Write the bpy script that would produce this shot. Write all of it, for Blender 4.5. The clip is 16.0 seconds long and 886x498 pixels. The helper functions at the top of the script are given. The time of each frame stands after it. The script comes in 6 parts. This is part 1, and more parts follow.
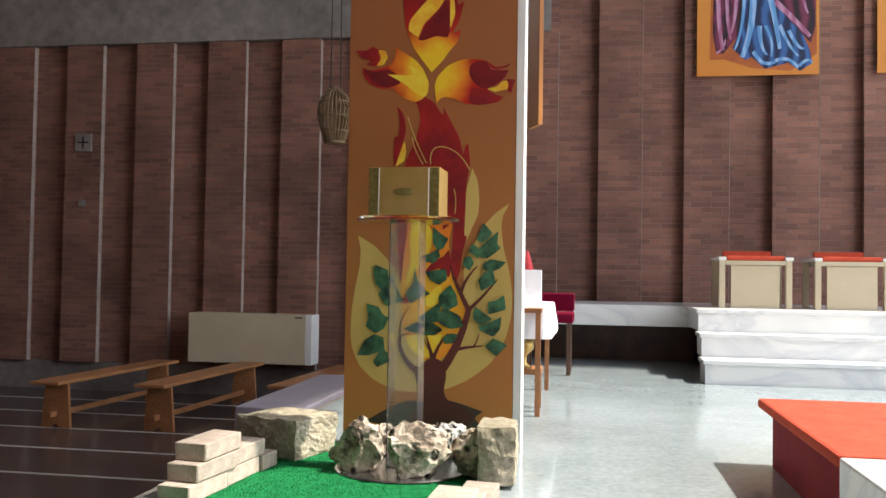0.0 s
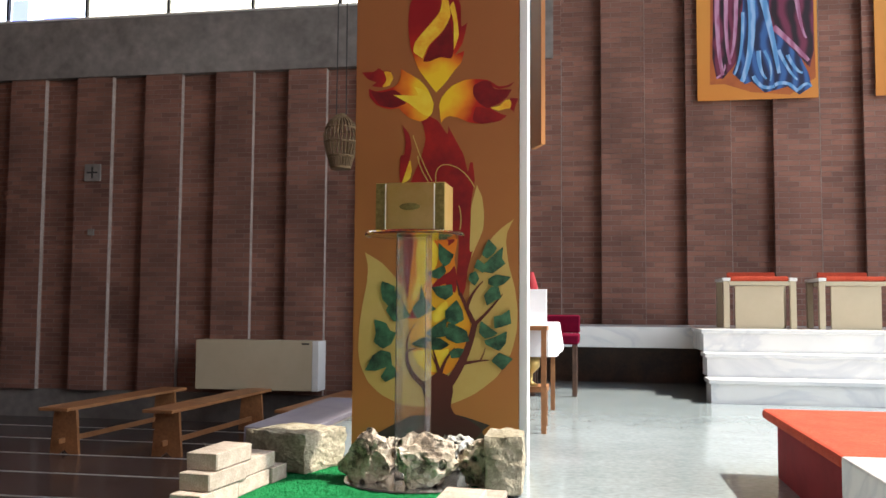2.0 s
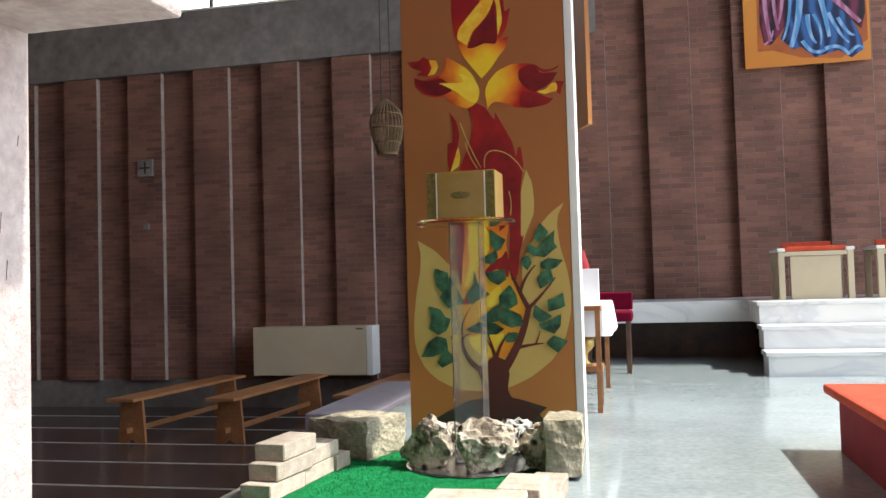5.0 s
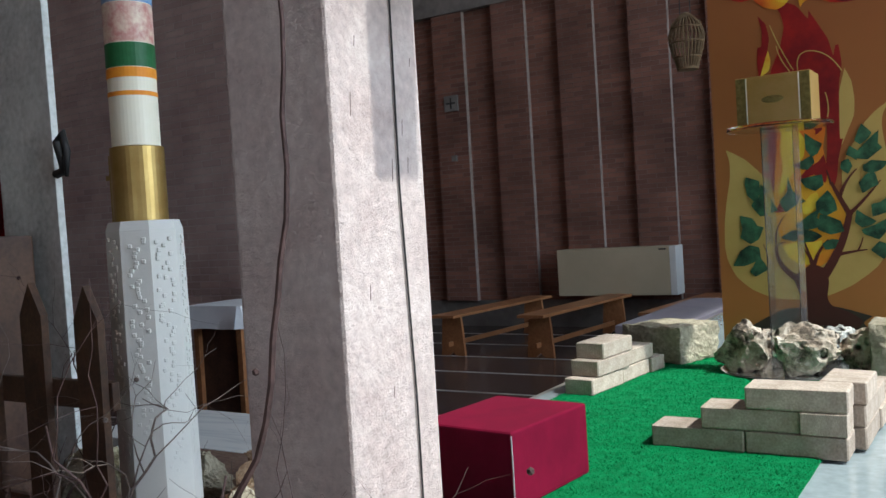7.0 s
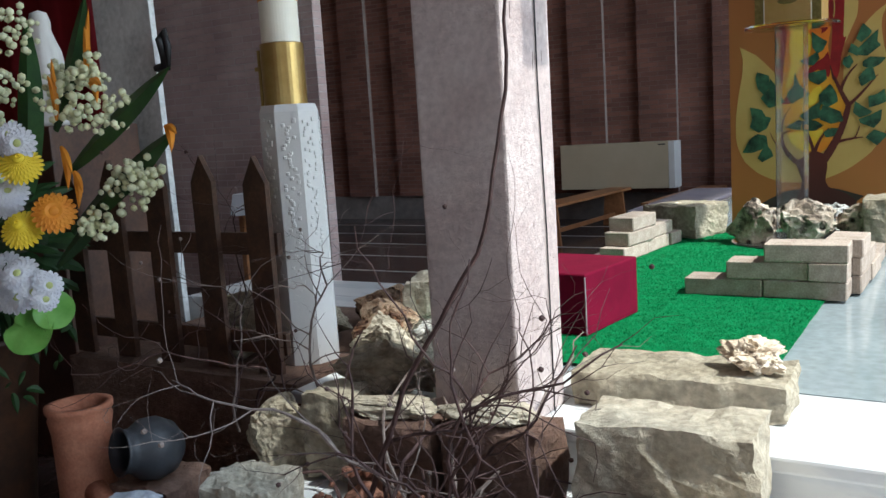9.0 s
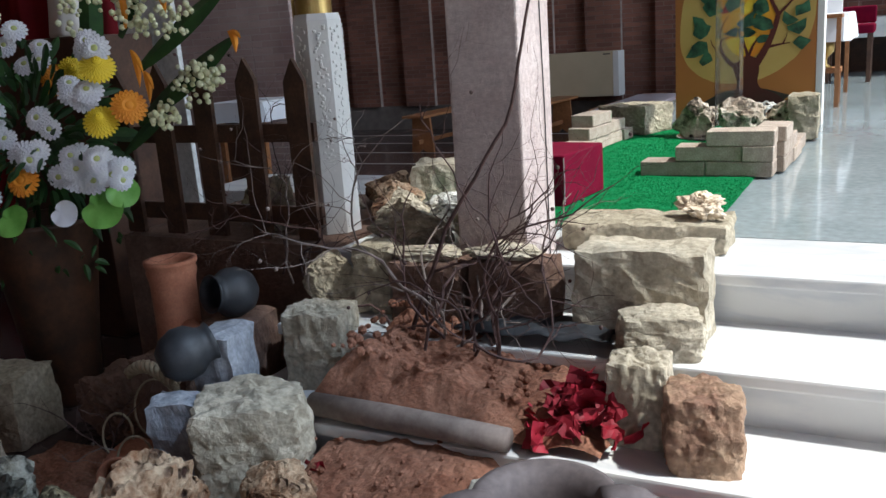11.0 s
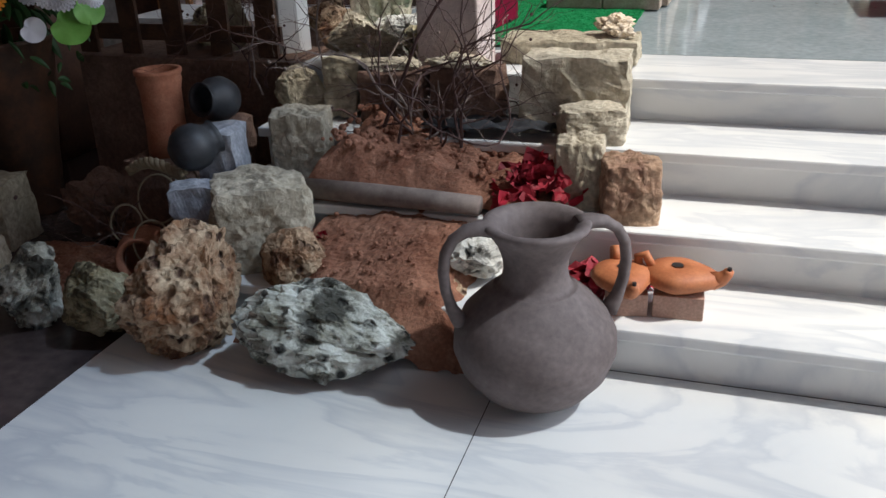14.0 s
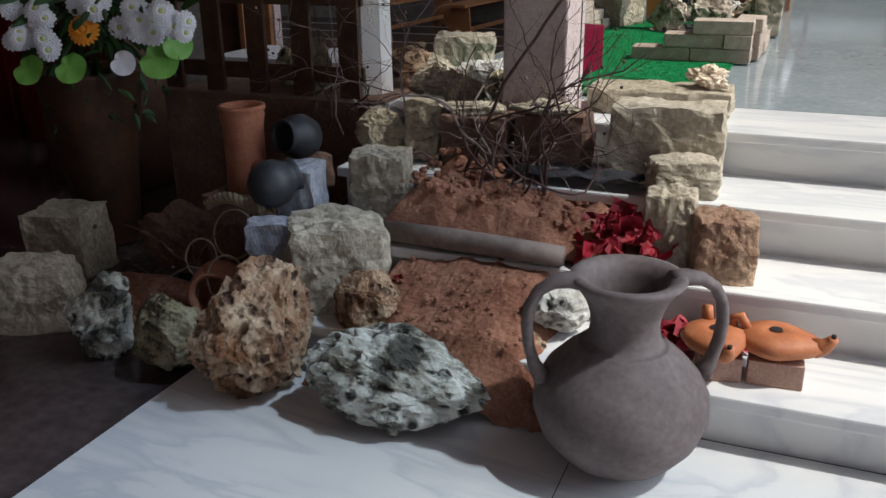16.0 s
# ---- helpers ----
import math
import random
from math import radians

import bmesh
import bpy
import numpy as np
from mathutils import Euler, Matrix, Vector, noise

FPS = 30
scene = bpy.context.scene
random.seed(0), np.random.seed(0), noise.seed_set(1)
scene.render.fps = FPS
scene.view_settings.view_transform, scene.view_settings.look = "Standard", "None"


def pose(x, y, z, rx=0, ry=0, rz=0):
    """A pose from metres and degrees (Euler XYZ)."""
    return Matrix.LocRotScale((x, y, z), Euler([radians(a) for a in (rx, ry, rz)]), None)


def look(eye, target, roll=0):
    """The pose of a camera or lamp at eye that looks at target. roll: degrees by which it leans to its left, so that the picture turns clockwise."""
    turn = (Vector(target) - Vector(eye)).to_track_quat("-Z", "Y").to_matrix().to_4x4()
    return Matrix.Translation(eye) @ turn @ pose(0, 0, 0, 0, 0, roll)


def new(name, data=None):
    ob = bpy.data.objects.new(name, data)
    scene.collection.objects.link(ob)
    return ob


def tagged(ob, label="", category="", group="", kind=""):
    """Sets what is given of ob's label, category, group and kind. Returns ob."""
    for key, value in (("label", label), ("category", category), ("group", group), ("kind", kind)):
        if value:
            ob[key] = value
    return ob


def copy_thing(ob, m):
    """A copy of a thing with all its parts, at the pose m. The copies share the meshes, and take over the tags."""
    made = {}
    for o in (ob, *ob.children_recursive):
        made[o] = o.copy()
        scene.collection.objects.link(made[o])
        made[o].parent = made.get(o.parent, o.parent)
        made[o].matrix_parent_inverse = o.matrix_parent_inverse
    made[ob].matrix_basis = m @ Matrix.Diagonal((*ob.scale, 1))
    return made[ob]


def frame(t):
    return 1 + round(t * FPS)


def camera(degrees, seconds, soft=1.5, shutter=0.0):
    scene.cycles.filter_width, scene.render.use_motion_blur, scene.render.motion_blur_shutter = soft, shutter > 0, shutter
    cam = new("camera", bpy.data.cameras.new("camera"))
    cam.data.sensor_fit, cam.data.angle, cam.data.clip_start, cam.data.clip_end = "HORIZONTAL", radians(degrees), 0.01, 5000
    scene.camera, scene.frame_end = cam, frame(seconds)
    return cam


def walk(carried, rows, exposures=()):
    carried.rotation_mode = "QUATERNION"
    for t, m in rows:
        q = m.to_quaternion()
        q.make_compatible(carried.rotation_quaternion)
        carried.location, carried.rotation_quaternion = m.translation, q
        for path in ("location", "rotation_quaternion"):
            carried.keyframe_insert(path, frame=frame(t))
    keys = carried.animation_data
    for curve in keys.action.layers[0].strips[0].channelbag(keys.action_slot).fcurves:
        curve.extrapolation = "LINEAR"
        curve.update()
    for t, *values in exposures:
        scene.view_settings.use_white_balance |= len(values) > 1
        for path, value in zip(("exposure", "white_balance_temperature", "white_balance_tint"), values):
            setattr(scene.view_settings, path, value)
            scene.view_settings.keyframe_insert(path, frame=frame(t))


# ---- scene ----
import mathutils.geometry
cam = camera(54.0, 16.0)
PATH = [
    (0, (0.078, 0.293, 0.956), (-0.249, 2.265, 1.013), 0.9),
    (0.5, (0.08, 0.276, 0.934), (-0.254, 2.246, 1.008), 0.8),
    (1, (0.084, 0.254, 0.908), (-0.246, 2.225, 0.996), 0.9),
    (1.5, (0.087, 0.233, 0.884), (-0.237, 2.204, 0.981), 0.8),
    (2, (0.088, 0.218, 0.862), (-0.251, 2.185, 0.993), 0.4),
    (2.5, (0.092, 0.196, 0.845), (-0.253, 2.16, 0.999), 0.0),
    (3, (0.104, 0.17, 0.836), (-0.239, 2.134, 0.991), -0.3),
    (3.2, (0.101, 0.174, 0.84), (-0.242, 2.139, 0.989), -0.5),
    (5.3, (0.07, 0.165, 0.911), (-0.436, 2.099, 0.965), -2.3),
    (5.5, (0.099, 0.115, 0.906), (-0.497, 2.024, 0.932), -2.3),
    (6, (0.133, 0.025, 0.895), (-0.652, 1.863, 0.855), -3.4),
    (6.5, (0.112, -0.011, 0.868), (-0.852, 1.741, 0.83), -3.8),
    (7, (0.083, -0.094, 0.825), (-0.985, 1.596, 0.774), -3.5),
    (7.5, (0.063, -0.305, 0.813), (-0.961, 1.41, 0.707), -2.8),
    (8, (0.017, -0.538, 0.813), (-0.942, 1.208, 0.634), -3.6),
    (8.5, (0.008, -0.692, 0.811), (-0.945, 1.048, 0.552), -4.5),
    (9, (0.086, -0.796, 0.785), (-0.951, 0.891, 0.507), -3.6),
    (9.2, (0.149, -0.846, 0.777), (-0.943, 0.8, 0.464), -3.7),
    (11.3, (0.195, -1.594, 0.767), (-0.691, 0.133, 0.285), -3.6),
    (11.5, (0.234, -1.654, 0.758), (-0.65, 0.074, 0.277), -2.8),
    (12, (0.311, -1.868, 0.781), (-0.492, -0.141, 0.172), -1.1),
    (12.5, (0.298, -1.971, 0.799), (-0.42, -0.27, 0.031), -1.3),
    (13, (0.159, -2.103, 0.786), (-0.463, -0.376, -0.008), -2.5),
    (13.5, (0.066, -2.196, 0.765), (-0.533, -0.457, -0.02), -2.3),
    (14, (0.043, -2.21, 0.76), (-0.531, -0.469, -0.041), -1.8),
    (14.5, (0.055, -2.169, 0.747), (-0.583, -0.443, -0.034), -1.3),
    (15, (0.086, -2.142, 0.74), (-0.592, -0.427, -0.033), 0.2),
    (15.5, (0.074, -2.135, 0.731), (-0.665, -0.42, 0.015), -0.0),
    (16, (-0.05, -2.142, 0.718), (-0.766, -0.408, 0.024), -0.6),
]
EXPOSURES = [(0, 1.04, 6550, 9), (3.2, 1.08, 6550, 9), (5.3, 0.98, 6200, 6), (6.2, 0.74, 5950, 4), (7, 0.52, 5750, 2), (9, 0.62, 5750, 3), (11.3, 0.42, 5900, 7), (12.5, 0.26, 6150, 9), (14, 0.13, 6150, 9), (16, 0.08, 6150, 9)]
walk(cam, [(t, look(eye, target, roll)) for t, eye, target, roll in PATH], EXPOSURES)

# ---- world and light ----
world = bpy.data.worlds.new("sky")
scene.world = world
world.use_nodes = True
wn = world.node_tree.nodes
sky = wn.new("ShaderNodeTexSky")
sky.sky_type = "NISHITA"
sky.sun_disc = False
SUN_EL, SUN_AZ = 56.0, 87.0
sky.sun_elevation, sky.sun_rotation = radians(SUN_EL), radians(SUN_AZ)
wn["Background"].inputs[1].default_value = 0.12
world.node_tree.links.new(sky.outputs[0], wn["Background"].inputs[0])
sun = new("sun", bpy.data.lights.new("sun", "SUN"))
sun.data.energy, sun.data.angle, sun.data.color = 4.3, radians(1.8), (1.0, 0.93, 0.82)
_d = Vector((math.sin(radians(SUN_AZ)) * math.cos(radians(SUN_EL)), math.cos(radians(SUN_AZ)) * math.cos(radians(SUN_EL)), math.sin(radians(SUN_EL))))
sun.matrix_world = look(_d * 20, (0, 0, 0))
EAST = 11.5
window_light = new("window_light", bpy.data.lights.new("window_light", "AREA"))
window_light.data.shape, window_light.data.size, window_light.data.size_y = "RECTANGLE", 9.5, 6.8
window_light.data.energy, window_light.data.color = 690.0, (0.93, 0.97, 1.0)
window_light.matrix_world = look((EAST - 0.05, 2.5, 4.4), (0, 2.5, 0.7))
# Added fill lamp in the unseen roof opening.
roof_fill = new("roof_fill", bpy.data.lights.new("roof_fill", "AREA"))
roof_fill.data.shape, roof_fill.data.size, roof_fill.data.size_y = "RECTANGLE", 5.0, 8.0
roof_fill.data.energy, roof_fill.data.color = 300.0, (0.86, 0.94, 1.0)
roof_fill.matrix_world = pose(8.7, 4.2, 10.25)

# Fill lamp added from the south to lift the garden's front faces.
south_fill = new("south_fill", bpy.data.lights.new("south_fill", "AREA"))
south_fill.data.shape, south_fill.data.size, south_fill.data.size_y = "RECTANGLE", 2.3, 3.0
south_fill.data.energy, south_fill.data.color = 9.0, (0.93, 0.97, 1.0)
south_fill.matrix_world = look((1.9, -4.96, 0.85), (-0.9, 0.3, -0.3))


# ---- materials ----
def mat(name, color, rough=0.6, metal=0.0, c2=None, scale=8.0, detail=6.0, lo=0.35, hi=0.65, bump=0.0, bscale=None, bdist=0.004, spec=0.5, fine=0.0, trans=0.0, ior=1.45, coat=0.0, sheen=0.0, emit=0.0, rvar=0.0):
    m = bpy.data.materials.new(name)
    m.use_nodes = True
    t = m.node_tree
    b = t.nodes["Principled BSDF"]
    co = t.nodes.new("ShaderNodeTexCoord")
    b.inputs["Base Color"].default_value = (*color, 1)
    b.inputs["Roughness"].default_value = rough
    b.inputs["Metallic"].default_value = metal
    b.inputs["Specular IOR Level"].default_value = spec
    b.inputs["IOR"].default_value = ior
    b.inputs["Transmission Weight"].default_value = trans
    b.inputs["Coat Weight"].default_value = coat
    b.inputs["Sheen Weight"].default_value = sheen
    if emit:
        b.inputs["Emission Color"].default_value = (*color, 1)
        b.inputs["Emission Strength"].default_value = emit
    if c2:
        n = t.nodes.new("ShaderNodeTexNoise")
        n.inputs["Scale"].default_value, n.inputs["Detail"].default_value = scale, detail
        n.inputs["Roughness"].default_value = 0.65
        t.links.new(co.outputs["Object"], n.inputs["Vector"])
        r = t.nodes.new("ShaderNodeValToRGB")
        r.color_ramp.elements[0].position, r.color_ramp.elements[1].position = lo, hi
        r.color_ramp.elements[0].color, r.color_ramp.elements[1].color = (*color, 1), (*c2, 1)
        t.links.new(n.outputs["Fac"], r.inputs["Fac"])
        out = r.outputs["Color"]
        if fine:
            f = t.nodes.new("ShaderNodeTexNoise")
            f.inputs["Scale"].default_value, f.inputs["Detail"].default_value = scale * 9, 3
            t.links.new(co.outputs["Object"], f.inputs["Vector"])
            mx = t.nodes.new("ShaderNodeMixRGB")
            mx.blend_type = "OVERLAY"
            mx.inputs["Fac"].default_value = fine
            t.links.new(out, mx.inputs["Color1"])
            t.links.new(f.outputs["Fac"], mx.inputs["Color2"])
            out = mx.outputs["Color"]
        t.links.new(out, b.inputs["Base Color"])
        if rvar:
            mr = t.nodes.new("ShaderNodeMapRange")
            mr.inputs["To Min"].default_value, mr.inputs["To Max"].default_value = max(rough - rvar, 0.02), rough + rvar
            t.links.new(n.outputs["Fac"], mr.inputs["Value"])
            t.links.new(mr.outputs["Result"], b.inputs["Roughness"])
    if bump:
        n2 = t.nodes.new("ShaderNodeTexNoise")
        n2.inputs["Scale"].default_value, n2.inputs["Detail"].default_value = bscale or scale * 3, 8
        n2.inputs["Roughness"].default_value = 0.7
        t.links.new(co.outputs["Object"], n2.inputs["Vector"])
        bp = t.nodes.new("ShaderNodeBump")
        bp.inputs["Strength"].default_value, bp.inputs["Distance"].default_value = bump, bdist
        t.links.new(n2.outputs["Fac"], bp.inputs["Height"])
        t.links.new(bp.outputs["Normal"], b.inputs["Normal"])
    return m


def marble(name, base, vein, rough):
    m = mat(name, base, rough, coat=0.0)
    t = m.node_tree
    b = t.nodes["Principled BSDF"]
    co = t.nodes["Texture Coordinate"]
    w = t.nodes.new("ShaderNodeTexNoise")
    w.inputs["Scale"].default_value, w.inputs["Detail"].default_value, w.inputs["Distortion"].default_value = 1.6, 8, 1.6
    mp = t.nodes.new("ShaderNodeMapping")
    mp.inputs["Rotation"].default_value, mp.inputs["Scale"].default_value = (0, 0, 0.7), (0.6, 2.2, 1)
    t.links.new(co.outputs["Object"], mp.inputs["Vector"])
    t.links.new(mp.outputs["Vector"], w.inputs["Vector"])
    r = t.nodes.new("ShaderNodeValToRGB")
    e = r.color_ramp.elements
    e[0].position, e[0].color = 0.40, (*base, 1)
    e[1].position, e[1].color = 0.62, (*base, 1)
    k = e.new(0.50)
    k.color = (*vein, 1)
    k2 = e.new(0.455)
    k2.color = (*[0.85 * c + 0.15 * v for c, v in zip(base, vein)], 1)
    t.links.new(w.outputs["Fac"], r.inputs["Fac"])
    c = t.nodes.new("ShaderNodeTexNoise")
    c.inputs["Scale"].default_value, c.inputs["Detail"].default_value = 2.2, 5
    t.links.new(co.outputs["Object"], c.inputs["Vector"])
    mx = t.nodes.new("ShaderNodeMixRGB")
    mx.blend_type = "MULTIPLY"
    mx.inputs["Color2"].default_value = (0.80, 0.81, 0.83, 1)
    t.links.new(c.outputs["Fac"], mx.inputs["Fac"])
    t.links.new(r.outputs["Color"], mx.inputs["Color1"])
    t.links.new(mx.outputs["Color"], b.inputs["Base Color"])
    return m


def brickwork(name, a, c, mortar, bw=0.25, bh=0.065):
    m = mat(name, a, 0.9)
    t = m.node_tree
    b = t.nodes["Principled BSDF"]
    co = t.nodes["Texture Coordinate"]
    sp = t.nodes.new("ShaderNodeSeparateXYZ")
    cb = t.nodes.new("ShaderNodeCombineXYZ")
    ad = t.nodes.new("ShaderNodeMath")
    t.links.new(co.outputs["Object"], sp.inputs[0])
    t.links.new(sp.outputs["X"], ad.inputs[0])
    t.links.new(sp.outputs["Y"], ad.inputs[1])
    t.links.new(ad.outputs[0], cb.inputs["X"])
    t.links.new(sp.outputs["Z"], cb.inputs["Y"])
    k = t.nodes.new("ShaderNodeTexBrick")
    k.inputs["Scale"].default_value = 1.0
    k.inputs["Brick Width"].default_value, k.inputs["Row Height"].default_value = bw, bh
    k.inputs["Mortar Size"].default_value, k.inputs["Mortar Smooth"].default_value = 0.007, 0.4
    k.inputs["Color1"].default_value, k.inputs["Color2"].default_value, k.inputs["Mortar"].default_value = (*a, 1), (*c, 1), (*mortar, 1)
    t.links.new(cb.outputs[0], k.inputs["Vector"])
    n = t.nodes.new("ShaderNodeTexNoise")
    n.inputs["Scale"].default_value, n.inputs["Detail"].default_value = 1.3, 8
    t.links.new(co.outputs["Object"], n.inputs["Vector"])
    mx = t.nodes.new("ShaderNodeMixRGB")
    mx.blend_type = "OVERLAY"
    mx.inputs["Fac"].default_value = 0.75
    t.links.new(k.outputs["Color"], mx.inputs["Color1"])
    t.links.new(n.outputs["Fac"], mx.inputs["Color2"])
    t.links.new(mx.outputs["Color"], b.inputs["Base Color"])
    n3 = t.nodes.new("ShaderNodeTexNoise")
    n3.inputs["Scale"].default_value, n3.inputs["Detail"].default_value = 30, 5
    t.links.new(co.outputs["Object"], n3.inputs["Vector"])
    sm = t.nodes.new("ShaderNodeMath")
    sm.operation = "SUBTRACT"
    t.links.new(n3.outputs["Fac"], sm.inputs[0])
    t.links.new(k.outputs["Fac"], sm.inputs[1])
    bp = t.nodes.new("ShaderNodeBump")
    bp.inputs["Strength"].default_value, bp.inputs["Distance"].default_value = 0.9, 0.012
    t.links.new(sm.outputs[0], bp.inputs["Height"])
    t.links.new(bp.outputs["Normal"], b.inputs["Normal"])
    return m


def pitted(name, low, high, pit_shade, scale, where, lichen=0.38):
    """Weathered stone with holes whose shade is painted dark, and dark lichen patches."""
    m = mat(name, low, 0.9)
    t = m.node_tree
    b = t.nodes["Principled BSDF"]
    co = t.nodes["Texture Coordinate"]

    def ramp(src, a, c, ca, cc):
        r = t.nodes.new("ShaderNodeValToRGB")
        e = r.color_ramp.elements
        e[0].position, e[0].color = a, (*ca, 1)
        e[1].position, e[1].color = c, (*cc, 1)
        t.links.new(src, r.inputs["Fac"])
        return r.outputs["Color"]

    def cloud(sc, detail, rough=0.6):
        n = t.nodes.new("ShaderNodeTexNoise")
        n.inputs["Scale"].default_value, n.inputs["Detail"].default_value, n.inputs["Roughness"].default_value = sc, detail, rough
        t.links.new(co.outputs["Object"], n.inputs["Vector"])
        return n

    def mix(kind, fac, a, c):
        n = t.nodes.new("ShaderNodeMixRGB")
        n.blend_type = kind
        for socket, v in ((n.inputs["Fac"], fac), (n.inputs["Color1"], a), (n.inputs["Color2"], c)):
            if isinstance(v, bpy.types.NodeSocket):
                t.links.new(v, socket)
            else:
                socket.default_value = v
        return n.outputs["Color"]

    stone = ramp(cloud(6, 9, 0.7).outputs["Fac"], 0.40, 0.63, low, high)
    stone = mix("OVERLAY", 0.55, stone, cloud(70, 4).outputs["Fac"])
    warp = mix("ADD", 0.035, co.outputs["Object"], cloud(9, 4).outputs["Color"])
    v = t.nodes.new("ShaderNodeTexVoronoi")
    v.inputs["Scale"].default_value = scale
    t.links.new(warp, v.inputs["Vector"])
    # Same mask sinks the holes and blackens them with painted shade.
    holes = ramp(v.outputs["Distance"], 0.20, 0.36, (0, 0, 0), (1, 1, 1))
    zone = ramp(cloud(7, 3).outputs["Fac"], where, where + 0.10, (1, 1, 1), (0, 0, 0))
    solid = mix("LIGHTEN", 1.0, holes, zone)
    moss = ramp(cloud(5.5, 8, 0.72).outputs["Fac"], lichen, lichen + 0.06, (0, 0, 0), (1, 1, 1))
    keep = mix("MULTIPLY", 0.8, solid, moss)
    t.links.new(mix("MIX", keep, (*pit_shade, 1), stone), b.inputs["Base Color"])
    relief = mix("ADD", 0.5, solid, cloud(38, 8, 0.7).outputs["Fac"])
    bp = t.nodes.new("ShaderNodeBump")
    bp.inputs["Strength"].default_value, bp.inputs["Distance"].default_value = 1.0, 0.02
    t.links.new(relief, bp.inputs["Height"])
    t.links.new(bp.outputs["Normal"], b.inputs["Normal"])
    return m


def vary(m, amount=0.35):
    """Brightness that differs from object to object."""
    t = m.node_tree
    b = t.nodes["Principled BSDF"]
    oi = t.nodes.new("ShaderNodeObjectInfo")
    hs = t.nodes.new("ShaderNodeHueSaturation")
    mr = t.nodes.new("ShaderNodeMapRange")
    mr.inputs["To Min"].default_value, mr.inputs["To Max"].default_value = 1 - amount, 1 + amount * 0.6
    t.links.new(oi.outputs["Random"], mr.inputs["Value"])
    t.links.new(mr.outputs["Result"], hs.inputs["Value"])
    src = b.inputs["Base Color"].links[0].from_socket if b.inputs["Base Color"].links else None
    if src:
        t.links.new(src, hs.inputs["Color"])
    else:
        hs.inputs["Color"].default_value = b.inputs["Base Color"].default_value
    t.links.new(hs.outputs["Color"], b.inputs["Base Color"])
    return m


MARBLE = marble("white_marble", (0.80, 0.79, 0.765), (0.66, 0.665, 0.675), 0.22)
TERRAZZO = mat("grey_terrazzo", (0.245, 0.29, 0.305), 0.10, c2=(0.32, 0.365, 0.38), scale=3.0, lo=0.3, hi=0.7, fine=0.3, rvar=0.04, bump=0.02, bscale=5, bdist=0.01)
NAVE = mat("dark_terrazzo", (0.060, 0.044, 0.044), 0.2, c2=(0.095, 0.070, 0.066), scale=2.5, fine=0.5, rvar=0.05)
# Paler than the brick, to paint window light on the ribs' east faces.
LITEDGE = mat("painted_lit_edge", (0.24, 0.19, 0.165), 0.85, c2=(0.36, 0.29, 0.26), scale=3, fine=0.4)
STRIPE = mat("pale_stone_strip", (0.5, 0.46, 0.44), 0.35, c2=(0.4, 0.37, 0.36), scale=6)
BRICKWALL = brickwork("brown_brick", (0.235, 0.106, 0.074), (0.140, 0.062, 0.047), (0.21, 0.136, 0.110))
PIERBRICK = brickwork("faded_pink_brick", (0.60, 0.45, 0.41), (0.50, 0.36, 0.33), (0.58, 0.47, 0.44))
CONCRETE = mat("concrete", (0.13, 0.115, 0.105), 0.9, c2=(0.24, 0.215, 0.20), scale=0.9, bump=0.5, bscale=25, fine=0.4)
PLASTER = mat("white_plaster", (0.62, 0.60, 0.58), 0.9, c2=(0.72, 0.70, 0.67), scale=1.5, bump=0.3, bscale=20)
LIMEWOOD = mat("rough_whitewash", (0.435, 0.345, 0.325), 0.85, c2=(0.57, 0.485, 0.46), scale=5, bump=1.0, bscale=55, bdist=0.010, fine=0.35)
WOOD = mat("varnished_pine", (0.26, 0.11, 0.045), 0.42, c2=(0.38, 0.17, 0.07), scale=4, fine=0.4, bump=0.1)
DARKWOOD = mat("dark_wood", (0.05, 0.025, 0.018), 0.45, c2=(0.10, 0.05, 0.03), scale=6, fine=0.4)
FENCEWOOD = mat("stained_fence_wood", (0.045, 0.022, 0.014), 0.6, c2=(0.10, 0.05, 0.028), scale=9, fine=0.5, bump=0.4, bscale=40)
GREYWOOD = mat("weathered_plank", (0.46, 0.465, 0.45), 0.85, c2=(0.68, 0.67, 0.64), scale=4, fine=0.5, bump=0.4, bscale=30)
GRASS = mat("green_carpet", (0.008, 0.165, 0.048), 0.9, c2=(0.016, 0.25, 0.078), scale=22, fine=0.3, bump=1.0, bscale=180, bdist=0.012, spec=0.15)
TUFF = mat("tuff_stone", (0.31, 0.265, 0.185), 0.95, c2=(0.48, 0.42, 0.315), scale=5, bump=1.0, bscale=28, bdist=0.02, fine=0.7)
TUFFPALE = mat("pale_tuff_stone", (0.36, 0.31, 0.23), 0.95, c2=(0.54, 0.48, 0.375), scale=6, bump=1.0, bscale=35, bdist=0.012, fine=0.6)
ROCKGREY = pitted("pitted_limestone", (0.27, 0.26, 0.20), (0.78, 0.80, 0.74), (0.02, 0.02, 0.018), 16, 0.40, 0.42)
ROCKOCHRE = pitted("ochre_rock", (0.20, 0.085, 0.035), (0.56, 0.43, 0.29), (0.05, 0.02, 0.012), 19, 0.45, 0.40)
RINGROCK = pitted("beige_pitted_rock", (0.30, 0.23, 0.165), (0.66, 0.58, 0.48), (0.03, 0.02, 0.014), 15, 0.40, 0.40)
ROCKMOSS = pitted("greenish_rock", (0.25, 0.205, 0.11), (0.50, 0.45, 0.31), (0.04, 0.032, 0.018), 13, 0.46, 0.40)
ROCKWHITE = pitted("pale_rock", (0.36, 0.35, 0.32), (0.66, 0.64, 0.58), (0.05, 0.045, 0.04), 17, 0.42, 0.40)
